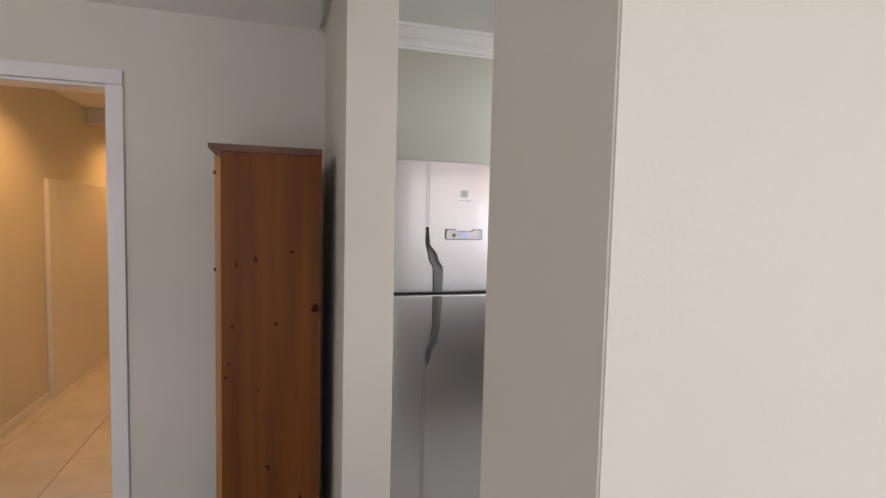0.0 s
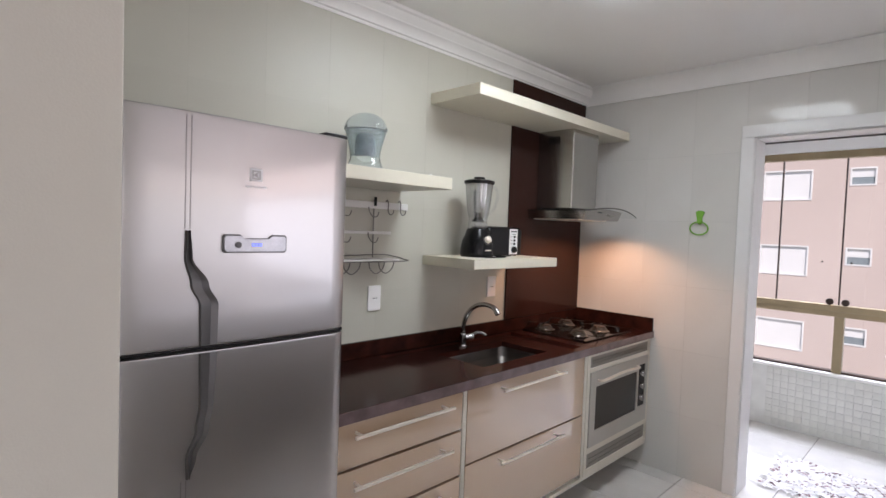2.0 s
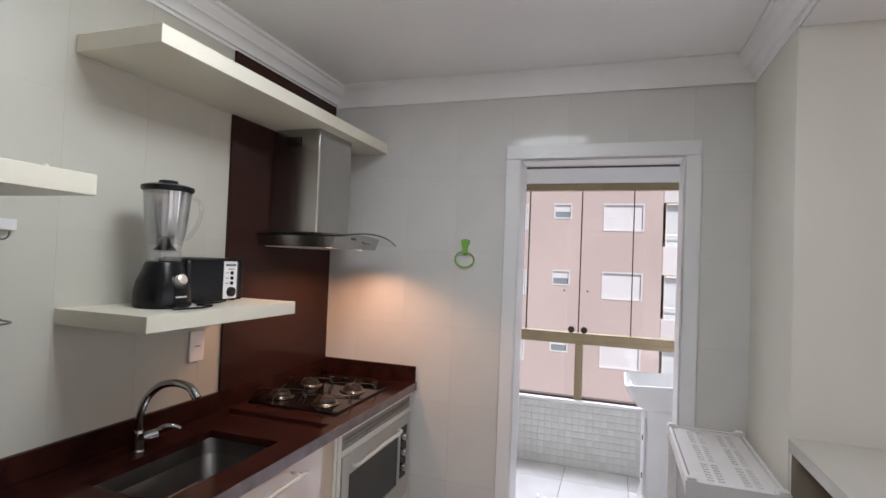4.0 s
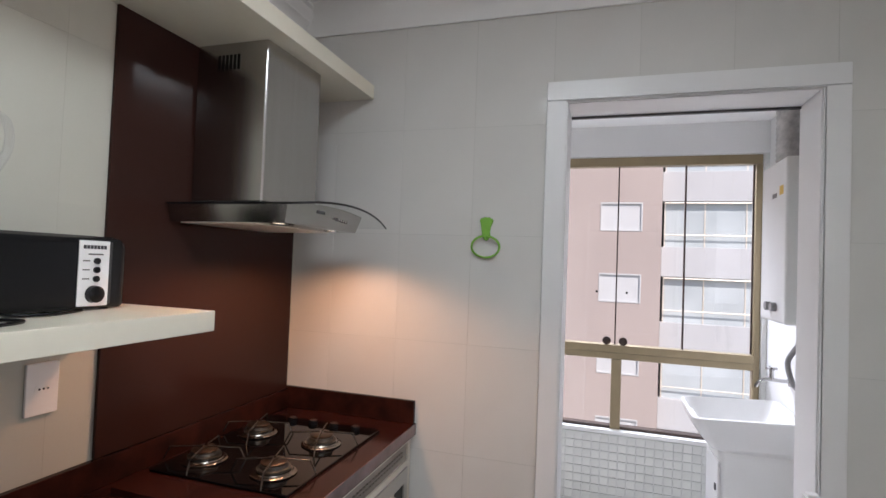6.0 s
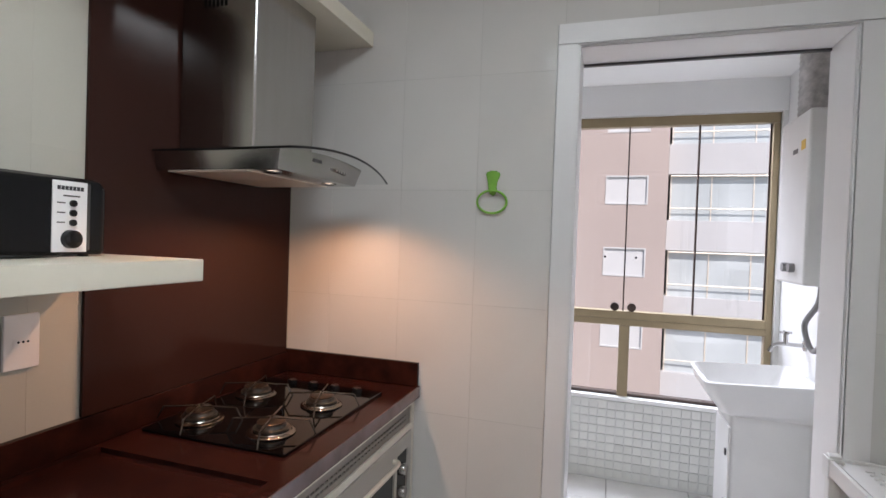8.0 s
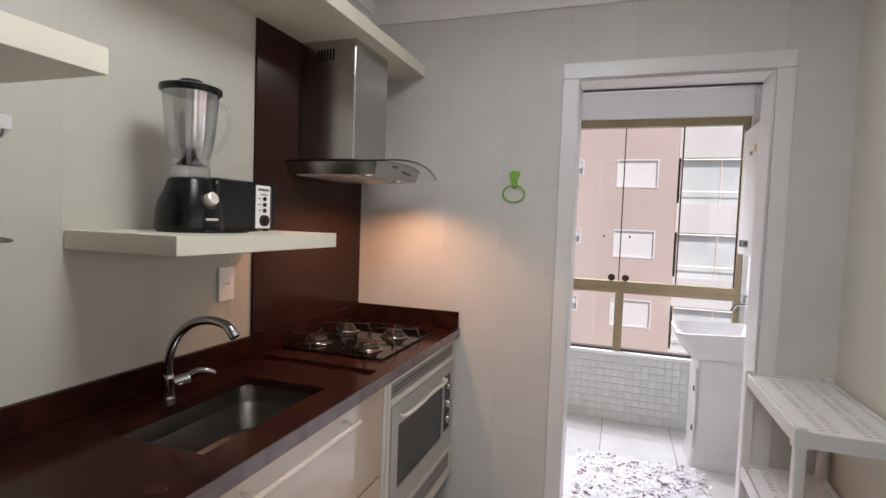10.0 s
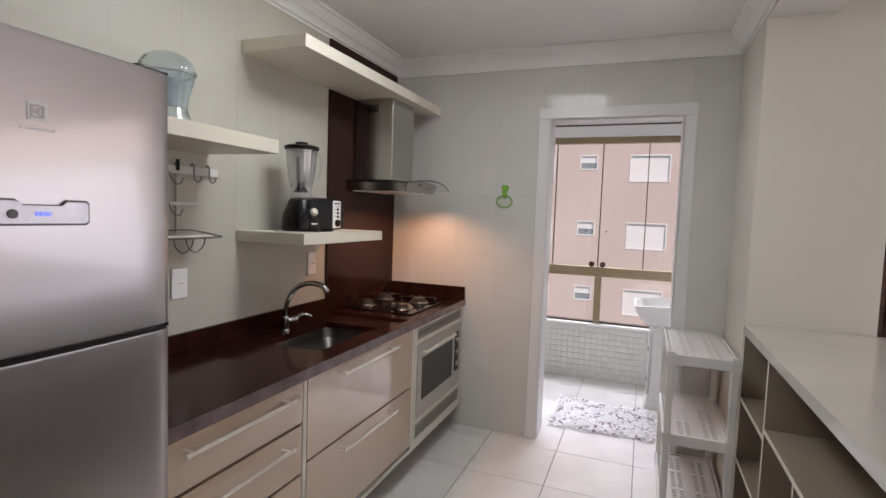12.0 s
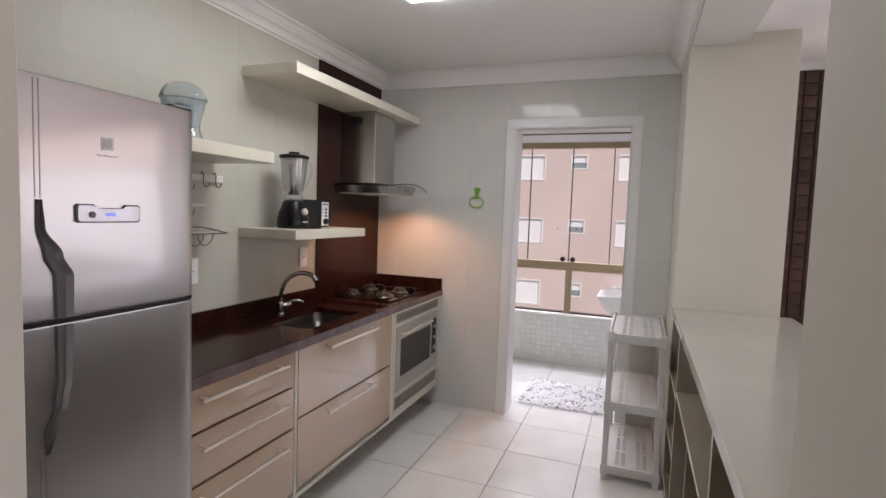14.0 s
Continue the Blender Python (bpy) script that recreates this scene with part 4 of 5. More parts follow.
def oven_unit():
    x0, x1, yf = 3.658, 4.448, FRONT + 0.012
    u = thing("oven_housing", ((x0 + x1) / 2, 3.6, 0.16), "cream oven housing with slotted vent grilles", "cabinet", "base cabinets under the worktop")
    part("side", box(x0, x0 + 0.03, yf, 3.80, 0.165, CT - 0.043, 0.002), M_CARCASS, u)
    part("side", box(x1 - 0.03, x1, yf, 3.80, 0.165, CT - 0.043, 0.002), M_CARCASS, u)
    for a, b in ((0.165, 0.200), (0.285, 0.318), (0.742, 0.765), (0.828, CT - 0.043)):
        part("rail", box(x0 + 0.03, x1 - 0.03, yf, yf + 0.05, a, b, 0.002), M_CARCASS, u)
    for z0, z1 in ((0.201, 0.284), (0.766, 0.827)):
        gx0, gx1 = x0 + 0.032, x1 - 0.032
        holes = []
        n = 30
        for r in range(2):
            for i in range(n):
                a = gx0 + 0.03 + (gx1 - gx0 - 0.06) * i / n
                za = z0 + 0.014 + r * (z1 - z0 - 0.03) / 2
                holes.append((a, a + (gx1 - gx0 - 0.06) / n * 0.72, za + 0.003, za + 0.010))
        part("grille", slab("y", (gx0, gx1), (z0, z1), yf + 0.006, yf + 0.010, holes), M_VENT, u, "slotted silver vent grille")
        # dark sheet that paints the shade behind the grille's slots
        part("grille_back", box(gx0, gx1, yf + 0.018, yf + 0.022, z0, z1), M_SHADE_PRINT, u)
    o = thing("oven", ((x0 + x1) / 2, 3.6, 0.319), "small silver electric oven built under the hob", "oven")
    a, b = x0 + 0.034, x1 - 0.034
    part("body", box(a + 0.01, b - 0.01, yf + 0.03, 3.78, 0.3185, 0.74), M_OVEN, o)
    part("front_frame", slab("y", (a, b), (0.3195, 0.7405), yf - 0.004, yf + 0.028, [(a + 0.06, b - 0.145, 0.405, 0.655), (b - 0.125, b - 0.03, 0.42, 0.69)]), M_OVEN, o)
    d = part("door_glass", box(a + 0.061, b - 0.146, yf + 0.002, yf + 0.012, 0.406, 0.654), M_OVENGLASS, o, "dark oven door glass")
    part("handle", tube([(a + 0.075, yf - 0.004, 0.688), (a + 0.10, yf - 0.03, 0.690), ((a + b) / 2 - 0.04, yf - 0.044, 0.706), (b - 0.185, yf - 0.03, 0.690), (b - 0.16, yf - 0.004, 0.688)], 0.008, 10), M_ALU, o, "bowed silver handle")
    p = part("control_panel", box(b - 0.124, b - 0.031, yf + 0.001, yf + 0.01, 0.421, 0.689), M_BLACK, o)
    for z in (0.63, 0.55, 0.475):
        part("knob", lathe([(0.022, 0), (0.02, 0.016), (0.017, 0.02), (0.001, 0.02)], (b - 0.078, yf + 0.001, z), 18, m=Matrix.Rotation(radians(90), 4, "X")), M_CHROME, p)


oven_unit()


# ---------------- wall panel, hood, shelves ----------------
solo("splash_panel", box(3.603, FAR - 0.030, NORTH - 0.020, NORTH - 0.0095, CT + 0.076, 2.42, 0.002), M_PANEL, "dark brown laminate panel behind the hob and hood", "panel")


def hood():
    h = thing("cooker_hood", (4.02, 3.7, 1.57), "stainless steel chimney hood with curved glass canopy", "cooker hood")
    part("chimney", box(3.872, 4.170, 3.60, NORTH - 0.021, 1.655, 2.144, 0.009, 4), M_STEELH, h)
    for k in range(6):
        part("vent_slot", box(3.8705, 3.8725, 3.70 + 0.014 * k, 3.708 + 0.014 * k, 2.06, 2.105), M_BLACK, h)
    n, GX0, GX1 = 32, 3.778, 4.388

    def arch(x):
        u = (x - 4.03) / 0.34
        return 1.661 - 0.038 * u * u

    def front(x):
        return 3.395 + 0.035 * ((x - 4.05) / 0.34) ** 2

    bm = bmesh.new()
    rows = []
    for i in range(n + 1):
        x = GX0 + (GX1 - GX0) * i / n
        z, yf = arch(x), front(x)
        rows.append([bm.verts.new((x, yf, z)), bm.verts.new((x, yf, z + 0.006)), bm.verts.new((x, NORTH - 0.022, z + 0.006)), bm.verts.new((x, NORTH - 0.022, z))])
    for a, b in zip(rows, rows[1:]):
        for i in range(4):
            bm.faces.new((a[i], a[(i + 1) % 4], b[(i + 1) % 4], b[i]))
    bm.faces.new(rows[0]), bm.faces.new(rows[-1])
    g = part("canopy", bm, M_HOODGLASS, h, "curved clear glass canopy")
    g.visible_shadow = False
    xs = [GX0 + (GX1 - GX0) * i / 14 for i in range(15)]
    part("glass_edge", tube([(x, front(x), arch(x) + 0.003) for x in xs], 0.0034, 6, steps=2), M_BLACK, g, "dark polished glass edge")
    part("glass_edge", tube([(GX0, front(GX0) + (NORTH - 0.03 - front(GX0)) * i / 3, arch(GX0) + 0.003) for i in range(4)], 0.0032, 6, steps=2), M_BLACK, g, "dark polished glass edge")
    # shallow body under the glass: arched top, nearly upright front and sides
    bm = bmesh.new()
    rows = []
    for i in range(n + 1):
        u = i / n
        x = 3.786 + 0.444 * u
        z = arch(x) - 0.001
        xb = 3.798 + 0.414 * u
        rows.append([bm.verts.new((x, 3.452, z)), bm.verts.new((x, NORTH - 0.023, z)), bm.verts.new((xb, NORTH - 0.023, 1.592)), bm.verts.new((xb, 3.466, 1.592))])
    for a, b in zip(rows, rows[1:]):
        for i in range(4):
            bm.faces.new((a[i], a[(i + 1) % 4], b[(i + 1) % 4], b[i]))
    bm.faces.new(rows[0]), bm.faces.new(rows[-1])
    body = part("body", bm, M_STEELH, h)
    for k in range(2):
        part("filter", box(3.80 + 0.2 * k, 3.995 + 0.2 * k, 3.56, 3.82, 1.5875, 1.5915, 0.001), M_ALU, h, "aluminium grease filter")
    for x in (3.85, 4.14):
        part("lamp_ring", lathe([(0.024, 0), (0.024, 0.003), (0.017, 0.003), (0.017, 0)], (x, 3.52, 1.5885), 20), M_CHROME, h)
        part("lamp_lens", lathe([(0.016, 0), (0.016, 0.002), (0.001, 0.0025)], (x, 3.52, 1.5886), 18), M_BULB, h, "lit halogen lens")
    for k in range(5):
        part("button", rod((4.062 + 0.015 * k, 3.448, 1.625 - 0.0012 * k), (4.062 + 0.015 * k, 3.464, 1.625 - 0.0012 * k), 0.0045, 10), M_CHROME, body)
    part("badge", box(3.945, 3.985, 3.453, 3.462, 1.632, 1.642, 0.001), M_DARKMETAL, body)


hood()


def wall_shelf(x0, x1, yf, top, t, label):
    s = solo("wall_shelf", box(x0, x1, yf, NORTH - 0.0095, top - t, top, 0.0025), M_SHELF, label, "shelf", at=((x0 + x1) / 2, 3.7, top - t))
    return tagged(s, group="floating shelves")


wall_shelf(2.932, FAR - 0.010, 3.533, 2.197, 0.055, "long thick ivory floating shelf above the hood")
wall_shelf(2.912, 3.604, 3.510, 1.366, 0.048, "thick ivory floating shelf that holds the blender and toaster")
wall_shelf(2.02, 2.755, 3.518, 1.731, 0.052, "thick ivory floating shelf that holds the water filter")


def socket(x, z):
    y = NORTH - 0.0095
    s = thing("wall_socket", (x, y, z), "white rectangular wall socket plate", "socket", "sockets above the worktop")
    part("plate", box(x - 0.037, x + 0.037, y - 0.009, y, z - 0.06, z + 0.06, 0.004), M_SOCKET, s)
    face = lathe([(0.001, 0), (0.017, 0), (0.018, 0.0022), (0.001, 0.0022)], (0, 0, 0), 20)
    for q in face.verts:
        q.co = Vector((x + q.co.x * 1.15, y - 0.0090 - q.co.z, z + q.co.y * 0.72))
    bmesh.ops.recalc_face_normals(face, faces=face.faces[:])
    part("insert", face, M_SOCKET, s)
    for dx in (-0.0095, 0, 0.0095):
        part("pin_hole", rod((x + dx, y - 0.0118, z), (x + dx, y - 0.0105, z), 0.0026, 8), M_BLACK, s)


socket(2.606, 1.164)
socket(3.467, 1.175)


# ---------------- ceiling lamp ----------------
def ceiling_lamp():
    cx, cy, h = 2.925, 2.80, 0.24
    c = thing("ceiling_lamp", (cx, cy, CEIL - 0.06), "square flush ceiling lamp with a glowing white diffuser", "ceiling lamp")
    part("base", box(cx - h + 0.02, cx + h - 0.02, cy - h + 0.02, cy + h - 0.02, CEIL - 0.0095, CEIL - 0.0005, 0.003), M_PLASTIC, c)
    part("diffuser", loft([(CEIL - 0.028, cx, cy, h - 0.012, h - 0.012, 0.012), (CEIL - 0.024, cx, cy, h - 0.003, h - 0.003, 0.014), (CEIL - 0.010, cx, cy, h, h, 0.015)]), M_LAMP, c, "glowing acrylic diffuser")


ceiling_lamp()


# ---------------- peninsula ----------------
def peninsula():
    p = thing("peninsula_unit", (2.8, 1.44, 0), "white laminate breakfast counter with open cubbies towards the kitchen", "counter")
    x0, x1, y0, y1 = 1.6665, 3.8795, 1.155, 1.722
    part("top", box(x0, x1, y0, y1, 0.957, 1.0, 0.003), M_PENTOP, p)
    # backs, dividers and shelves carry painted shade; only the edgings stay cream
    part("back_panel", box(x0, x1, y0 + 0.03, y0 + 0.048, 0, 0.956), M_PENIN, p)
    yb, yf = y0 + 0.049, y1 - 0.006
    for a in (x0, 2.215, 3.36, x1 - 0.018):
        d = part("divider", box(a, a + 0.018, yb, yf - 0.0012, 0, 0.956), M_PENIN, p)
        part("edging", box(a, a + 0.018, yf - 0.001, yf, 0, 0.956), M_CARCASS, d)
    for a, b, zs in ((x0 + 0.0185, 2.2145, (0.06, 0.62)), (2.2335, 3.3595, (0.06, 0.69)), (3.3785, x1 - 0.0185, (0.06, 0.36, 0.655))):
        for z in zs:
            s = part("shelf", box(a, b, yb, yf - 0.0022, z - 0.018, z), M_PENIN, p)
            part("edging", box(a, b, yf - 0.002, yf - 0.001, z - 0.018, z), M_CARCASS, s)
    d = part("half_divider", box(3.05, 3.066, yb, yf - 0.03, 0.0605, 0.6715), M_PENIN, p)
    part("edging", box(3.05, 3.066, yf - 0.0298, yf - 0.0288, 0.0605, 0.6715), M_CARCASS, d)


peninsula()


# ---------------- white plastic rack ----------------
def rack():
    x0, x1, y0, y1 = 3.765, 4.435, 1.742, 2.045
    r = thing("plastic_rack", ((x0 + x1) / 2, (y0 + y1) / 2, 0), "white slotted plastic shelf rack beside the doorway", "rack")
    for x in (x0 + 0.016, x1 - 0.016):
        for y in (y0 + 0.016, y1 - 0.016):
            part("post", box(x - 0.016, x + 0.016, y - 0.016, y + 0.016, 0.0, 0.855, 0.005), M_PLASTIC, r)
    for z in (0.085, 0.452, 0.842):
        holes = []
        for c in (0.06, 0.095, 0.175, 0.21):
            for k in range(22):
                u = x0 + 0.05 + k * 0.026
                if k % 8 != 7:
                    holes.append((u, u + 0.012, y0 + c, y0 + c + 0.022))
        s = part("shelf", slab("z", (x0 + 0.02, x1 - 0.02), (y0 + 0.02, y1 - 0.02), z - 0.012, z - 0.006, holes), M_PLASTIC, r, "slotted white plastic shelf")
        for ya, yb in ((y0, y0 + 0.012), (y1 - 0.012, y1)):
            part("side_rim", box(x0 + 0.033, x1 - 0.033, ya, yb, z - 0.045, z, 0.002), M_PLASTIC, s)
        for xa, xb in ((x0 + 0.003, x0 + 0.015), (x1 - 0.015, x1 - 0.003)):
            part("end_rim", box(xa, xb, y0 + 0.033, y1 - 0.033, z - 0.05, z, 0.002), M_PLASTIC, s)
        for x in (x0 + 0.016, x1 - 0.016):
            for y in (y0 + 0.016, y1 - 0.016):
                part("collar", slab("z", (x - 0.020, x + 0.020), (y - 0.020, y + 0.020), z - 0.052, z + 0.004, [(x - 0.0162, x + 0.0162, y - 0.0162, y + 0.0162)]), M_PLASTIC, s)


rack()


# ---------------- small things in the kitchen ----------------
M_FCORE = material("grey_blue_filter_cartridge", (0.74, 0.81, 0.86), 0.3, var=0.2, scale=20)


def water_filter():
    x, y, z = 2.41, 3.70, 1.731
    f = thing("water_filter", (x, y, z), "silver-blue domed countertop water filter on a wall shelf", "water filter")
    part("base", lathe([(r * 0.88, h * 0.97) for r, h in [(0.088, 0), (0.090, 0.006), (0.082, 0.03), (0.074, 0.05), (0.071, 0.062), (0.001, 0.062)]], (x, y, z), 32), M_FILTER, f)
    prof = [(0.071, 0.0625), (0.073, 0.085), (0.080, 0.115), (0.090, 0.145), (0.098, 0.175), (0.0955, 0.176), (0.0875, 0.145), (0.0775, 0.115), (0.070, 0.085), (0.068, 0.064)]
    part("tank", lathe([(r * 0.88, h * 0.97) for r, h in prof], (x, y, z), 32), M_FILTER, f, "translucent bluish tank")
    part("core", lathe([(r * 0.88, h * 0.97) for r, h in [(0.046, 0.0625), (0.050, 0.07), (0.050, 0.12), (0.045, 0.150), (0.03, 0.165), (0.001, 0.166)]], (x, y, z), 24), M_FCORE, f)
    part("lid", lathe([(r * 0.88, h * 0.97) for r, h in [(0.097, 0.1765), (0.102, 0.178), (0.104, 0.186), (0.100, 0.196), (0.091, 0.216), (0.072, 0.235), (0.047, 0.247), (0.018, 0.252), (0.001, 0.2525)]], (x, y, z), 36), M_FILTER, f, "domed silver-blue lid")


water_filter()


def blender():
    x, y, z = 3.128, 3.69, 1.366
    b = thing("blender", (x, y, z), "black blender with a clear jug on a wall shelf", "blender")
    part("base", loft([(z, x, y, 0.077, 0.074, 0.06), (z + 0.008, x, y, 0.081, 0.077, 0.06), (z + 0.05, x, y, 0.080, 0.076, 0.06), (z + 0.085, x, y, 0.074, 0.071, 0.058), (z + 0.115, x, y, 0.063, 0.061, 0.055), (z + 0.140, x, y, 0.055, 0.054, 0.048), (z + 0.147, x, y, 0.050, 0.049, 0.044)]), M_BLACK, b)
    turn = Matrix.Translation((-0.002, -0.066, 0.088)) @ Matrix.Rotation(radians(-4), 4, "Z") @ Matrix.Rotation(radians(68), 4, "X")
    for nm, prof, mt in (("control_plate", [(0.027, 0), (0.026, 0.004), (0.001, 0.004)], M_DARKMETAL), ("knob", [(0.018, 0.0045), (0.017, 0.020), (0.013, 0.023), (0.001, 0.023)], M_ALU)):
        q = part(nm, lathe(prof, (0, 0, 0), 22), mt, b)
        q.data.transform(Matrix.Translation((x, y, z)))
        q.matrix_basis = turn
    part("badge", box(x - 0.022, x + 0.022, y - 0.0785, y - 0.076, z + 0.034, z + 0.040, 0.0005), M_ALU, b, "small pale badge")
    part("collar", lathe([(0.048, 0.1475), (0.052, 0.152), (0.050, 0.178), (0.046, 0.182), (0.001, 0.182)], (x, y, z), 28), M_SMOKE, b, "smoky clear collar")
    j = part("jug", lathe([(0.047, 0.183), (0.049, 0.20), (0.060, 0.245), (0.066, 0.30), (0.072, 0.375), (0.0695, 0.375), (0.0635, 0.30), (0.0575, 0.245), (0.0465, 0.202), (0.001, 0.20)], (x, y, z), 32), M_SMOKE, b, "clear plastic jug")
    part("blade_hub", lathe([(0.034, 0.1835), (0.030, 0.192), (0.016, 0.204), (0.011, 0.226), (0.001, 0.228)], (x, y, z), 16), M_BLACK, j)
    part("blade", box(x - 0.030, x + 0.030, y - 0.005, y + 0.005, z + 0.2285, z + 0.2305), M_CHROME, j)
    part("jug_handle", tube([(x + 0.060, y - 0.02, z + 0.365), (x + 0.100, y - 0.035, z + 0.355), (x + 0.104, y - 0.037, z + 0.30), (x + 0.072, y - 0.028, z + 0.235), (x + 0.046, y - 0.018, z + 0.225)], 0.008, 8), M_CLEARP, j)
    part("lid", lathe([(0.074, 0.3755), (0.079, 0.380), (0.079, 0.392), (0.062, 0.398), (0.030, 0.400), (0.028, 0.412), (0.001, 0.413)], (x, y, z), 32), M_BLACK, b, "black plastic lid")
    part("cord", tube([(x - 0.02, y - 0.085, z + 0.006), (x - 0.06, y - 0.115, z + 0.005), (x + 0.03, y - 0.135, z + 0.005), (x + 0.10, y - 0.11, z + 0.005), (x + 0.085, y - 0.06, z + 0.005)], 0.0035, 6), M_BLACK, b, "black power cord")


blender()


def toaster():
    x0, x1, y0, y1, z = 3.235, 3.532, 3.70, 3.852, 1.366
    cx, cy = (x0 + x1) / 2, (y0 + y1) / 2
    t = thing("toaster", (cx, cy, z), "black two-slot toaster with a white control strip", "toaster")
    hx, hy = (x1 - x0) / 2, (y1 - y0) / 2
    part("body", loft([(z + 0.004, cx, cy, hx - 0.004, hy - 0.004, 0.02), (z + 0.012, cx, cy, hx, hy, 0.022), (z + 0.14, cx, cy, hx, hy, 0.022), (z + 0.156, cx, cy, hx - 0.006, hy - 0.006, 0.022), (z + 0.162, cx, cy, hx - 0.016, hy - 0.016, 0.02)]), M_BLACK, t)
    for dy in (-0.03, 0.03):
        part("slot", box(cx - 0.11, cx + 0.09, cy + dy - 0.012, cy + dy + 0.012, z + 0.1615, z + 0.1632), M_SHADE_PRINT, t)
    for dx in (-0.11, 0.11):
        for dy in (-0.05, 0.05):
            part("foot", rod((cx + dx, cy + dy, z), (cx + dx, cy + dy, z + 0.006), 0.01), M_BLACK, t)
    ys = y0 - 0.0005
    p = part("control_strip", box(3.408, 3.478, ys - 0.004, ys, z + 0.010, z + 0.152, 0.0012), M_SOCKET, t, "white control strip")
    part("strip_rim", box(3.4785, 3.484, ys - 0.005, ys, z + 0.014, z + 0.150, 0.001), M_DARKMETAL, p)
    for k in range(3):
        part("button", rod((3.447, ys - 0.009, z + 0.069 + 0.0195 * k), (3.447, ys - 0.004, z + 0.069 + 0.0195 * k), 0.0068, 14), M_BLACK, p)
        part("print_bar", box(3.416, 3.432, ys - 0.0048, ys - 0.0042, z + 0.068 + 0.0195 * k, z + 0.0705 + 0.0195 * k), M_SHADE_PRINT, p)
    part("dial", lathe([(0.019, 0), (0.018, 0.012), (0.014, 0.015), (0.001, 0.015)], (3.443, ys - 0.004, z + 0.036), 22, m=Matrix.Rotation(radians(90), 4, "X")), M_BLACK, p)
    for k in range(7):
        part("logo_bar", box(3.416 + 0.0078 * k, 3.4222 + 0.0078 * k, ys - 0.0048, ys - 0.0042, z + 0.134, z + 0.142), M_TEXTD, p)
    part("print_bar", box(3.428, 3.462, ys - 0.0048, ys - 0.0042, z + 0.121, z + 0.124), M_SHADE_PRINT, p)
    part("lever", box(x0 - 0.014, x0 - 0.0005, cy - 0.012, cy + 0.012, z + 0.09, z + 0.10, 0.003), M_CHROME, t)
    part("cord", tube([(cx - 0.10, y0 + 0.02, z + 0.006), (cx - 0.115, y0 - 0.02, z + 0.004), (cx - 0.05, y0 - 0.045, z + 0.004), (cx + 0.03, y0 - 0.012, z + 0.004)], 0.0033, 6), M_BLACK, t, "black power cord")


toaster()


def hook_rack():
    y = NORTH - 0.011
    r = thing("utensil_rack", (2.5, y, 1.30), "white and chrome wire utensil rack with hooks on the sink wall", "rack")
    part("top_rail", box(2.30, 2.79, y - 0.014, y, 1.588, 1.620, 0.003), M_PLASTIC, r)
    part("middle_rail", box(2.30, 2.69, y - 0.012, y, 1.468, 1.482, 0.003), M_PLASTIC, r)
    part("hanger", rod((2.587, y - 0.006, 1.36), (2.587, y - 0.006, 1.63), 0.003, 8), M_WIRE, r)

    def hook(x, z, w, d, name="hook", mat=M_WIRE):
        part(name, tube([(x - w, y - 0.016, z + 0.012), (x - w, y - 0.020, z - 0.006), (x - w * 0.6, y - 0.030, z - d * 0.85), (x, y - 0.035, z - d), (x + w * 0.6, y - 0.036, z - d * 0.85), (x + w, y - 0.036, z - d * 0.3)], 0.0026, 6), mat, r)

    for x in (2.42, 2.572):
        hook(x, 1.582, 0.022, 0.034)
        hook(x, 1.464, 0.022, 0.034)
    for x in (2.662, 2.738):
        part("s_hook", tube([(x, y - 0.001, 1.624), (x, y - 0.010, 1.632), (x, y - 0.019, 1.618), (x, y - 0.019, 1.580), (x + 0.009, y - 0.024, 1.563), (x + 0.021, y - 0.029, 1.570), (x + 0.024, y - 0.031, 1.586)], 0.0026, 6), M_WIRE, r)
    part("clip", box(2.580, 2.594, y - 0.019, y - 0.0145, 1.60, 1.642, 0.001), M_BLACK, r)
    tray = part("tray", tube([(2.30, y - 0.002, 1.362), (2.62, y - 0.002, 1.372), (2.72, y - 0.002, 1.362), (2.745, y - 0.045, 1.350), (2.70, y - 0.10, 1.345), (2.30, y - 0.10, 1.345)], 0.0028, 6), M_WIRE, r)
    part("tray_board", box(2.30, 2.68, y - 0.095, y - 0.004, 1.348, 1.354, 0.002), M_PLASTIC, r)
    for x in (2.36, 2.415, 2.55, 2.605):
        part("loop", tube([(x - 0.045, y - 0.09, 1.345), (x - 0.035, y - 0.088, 1.312), (x, y - 0.086, 1.29), (x + 0.035, y - 0.088, 1.312), (x + 0.045, y - 0.09, 1.345)], 0.0028, 6), M_WIRE, tray)


hook_rack()


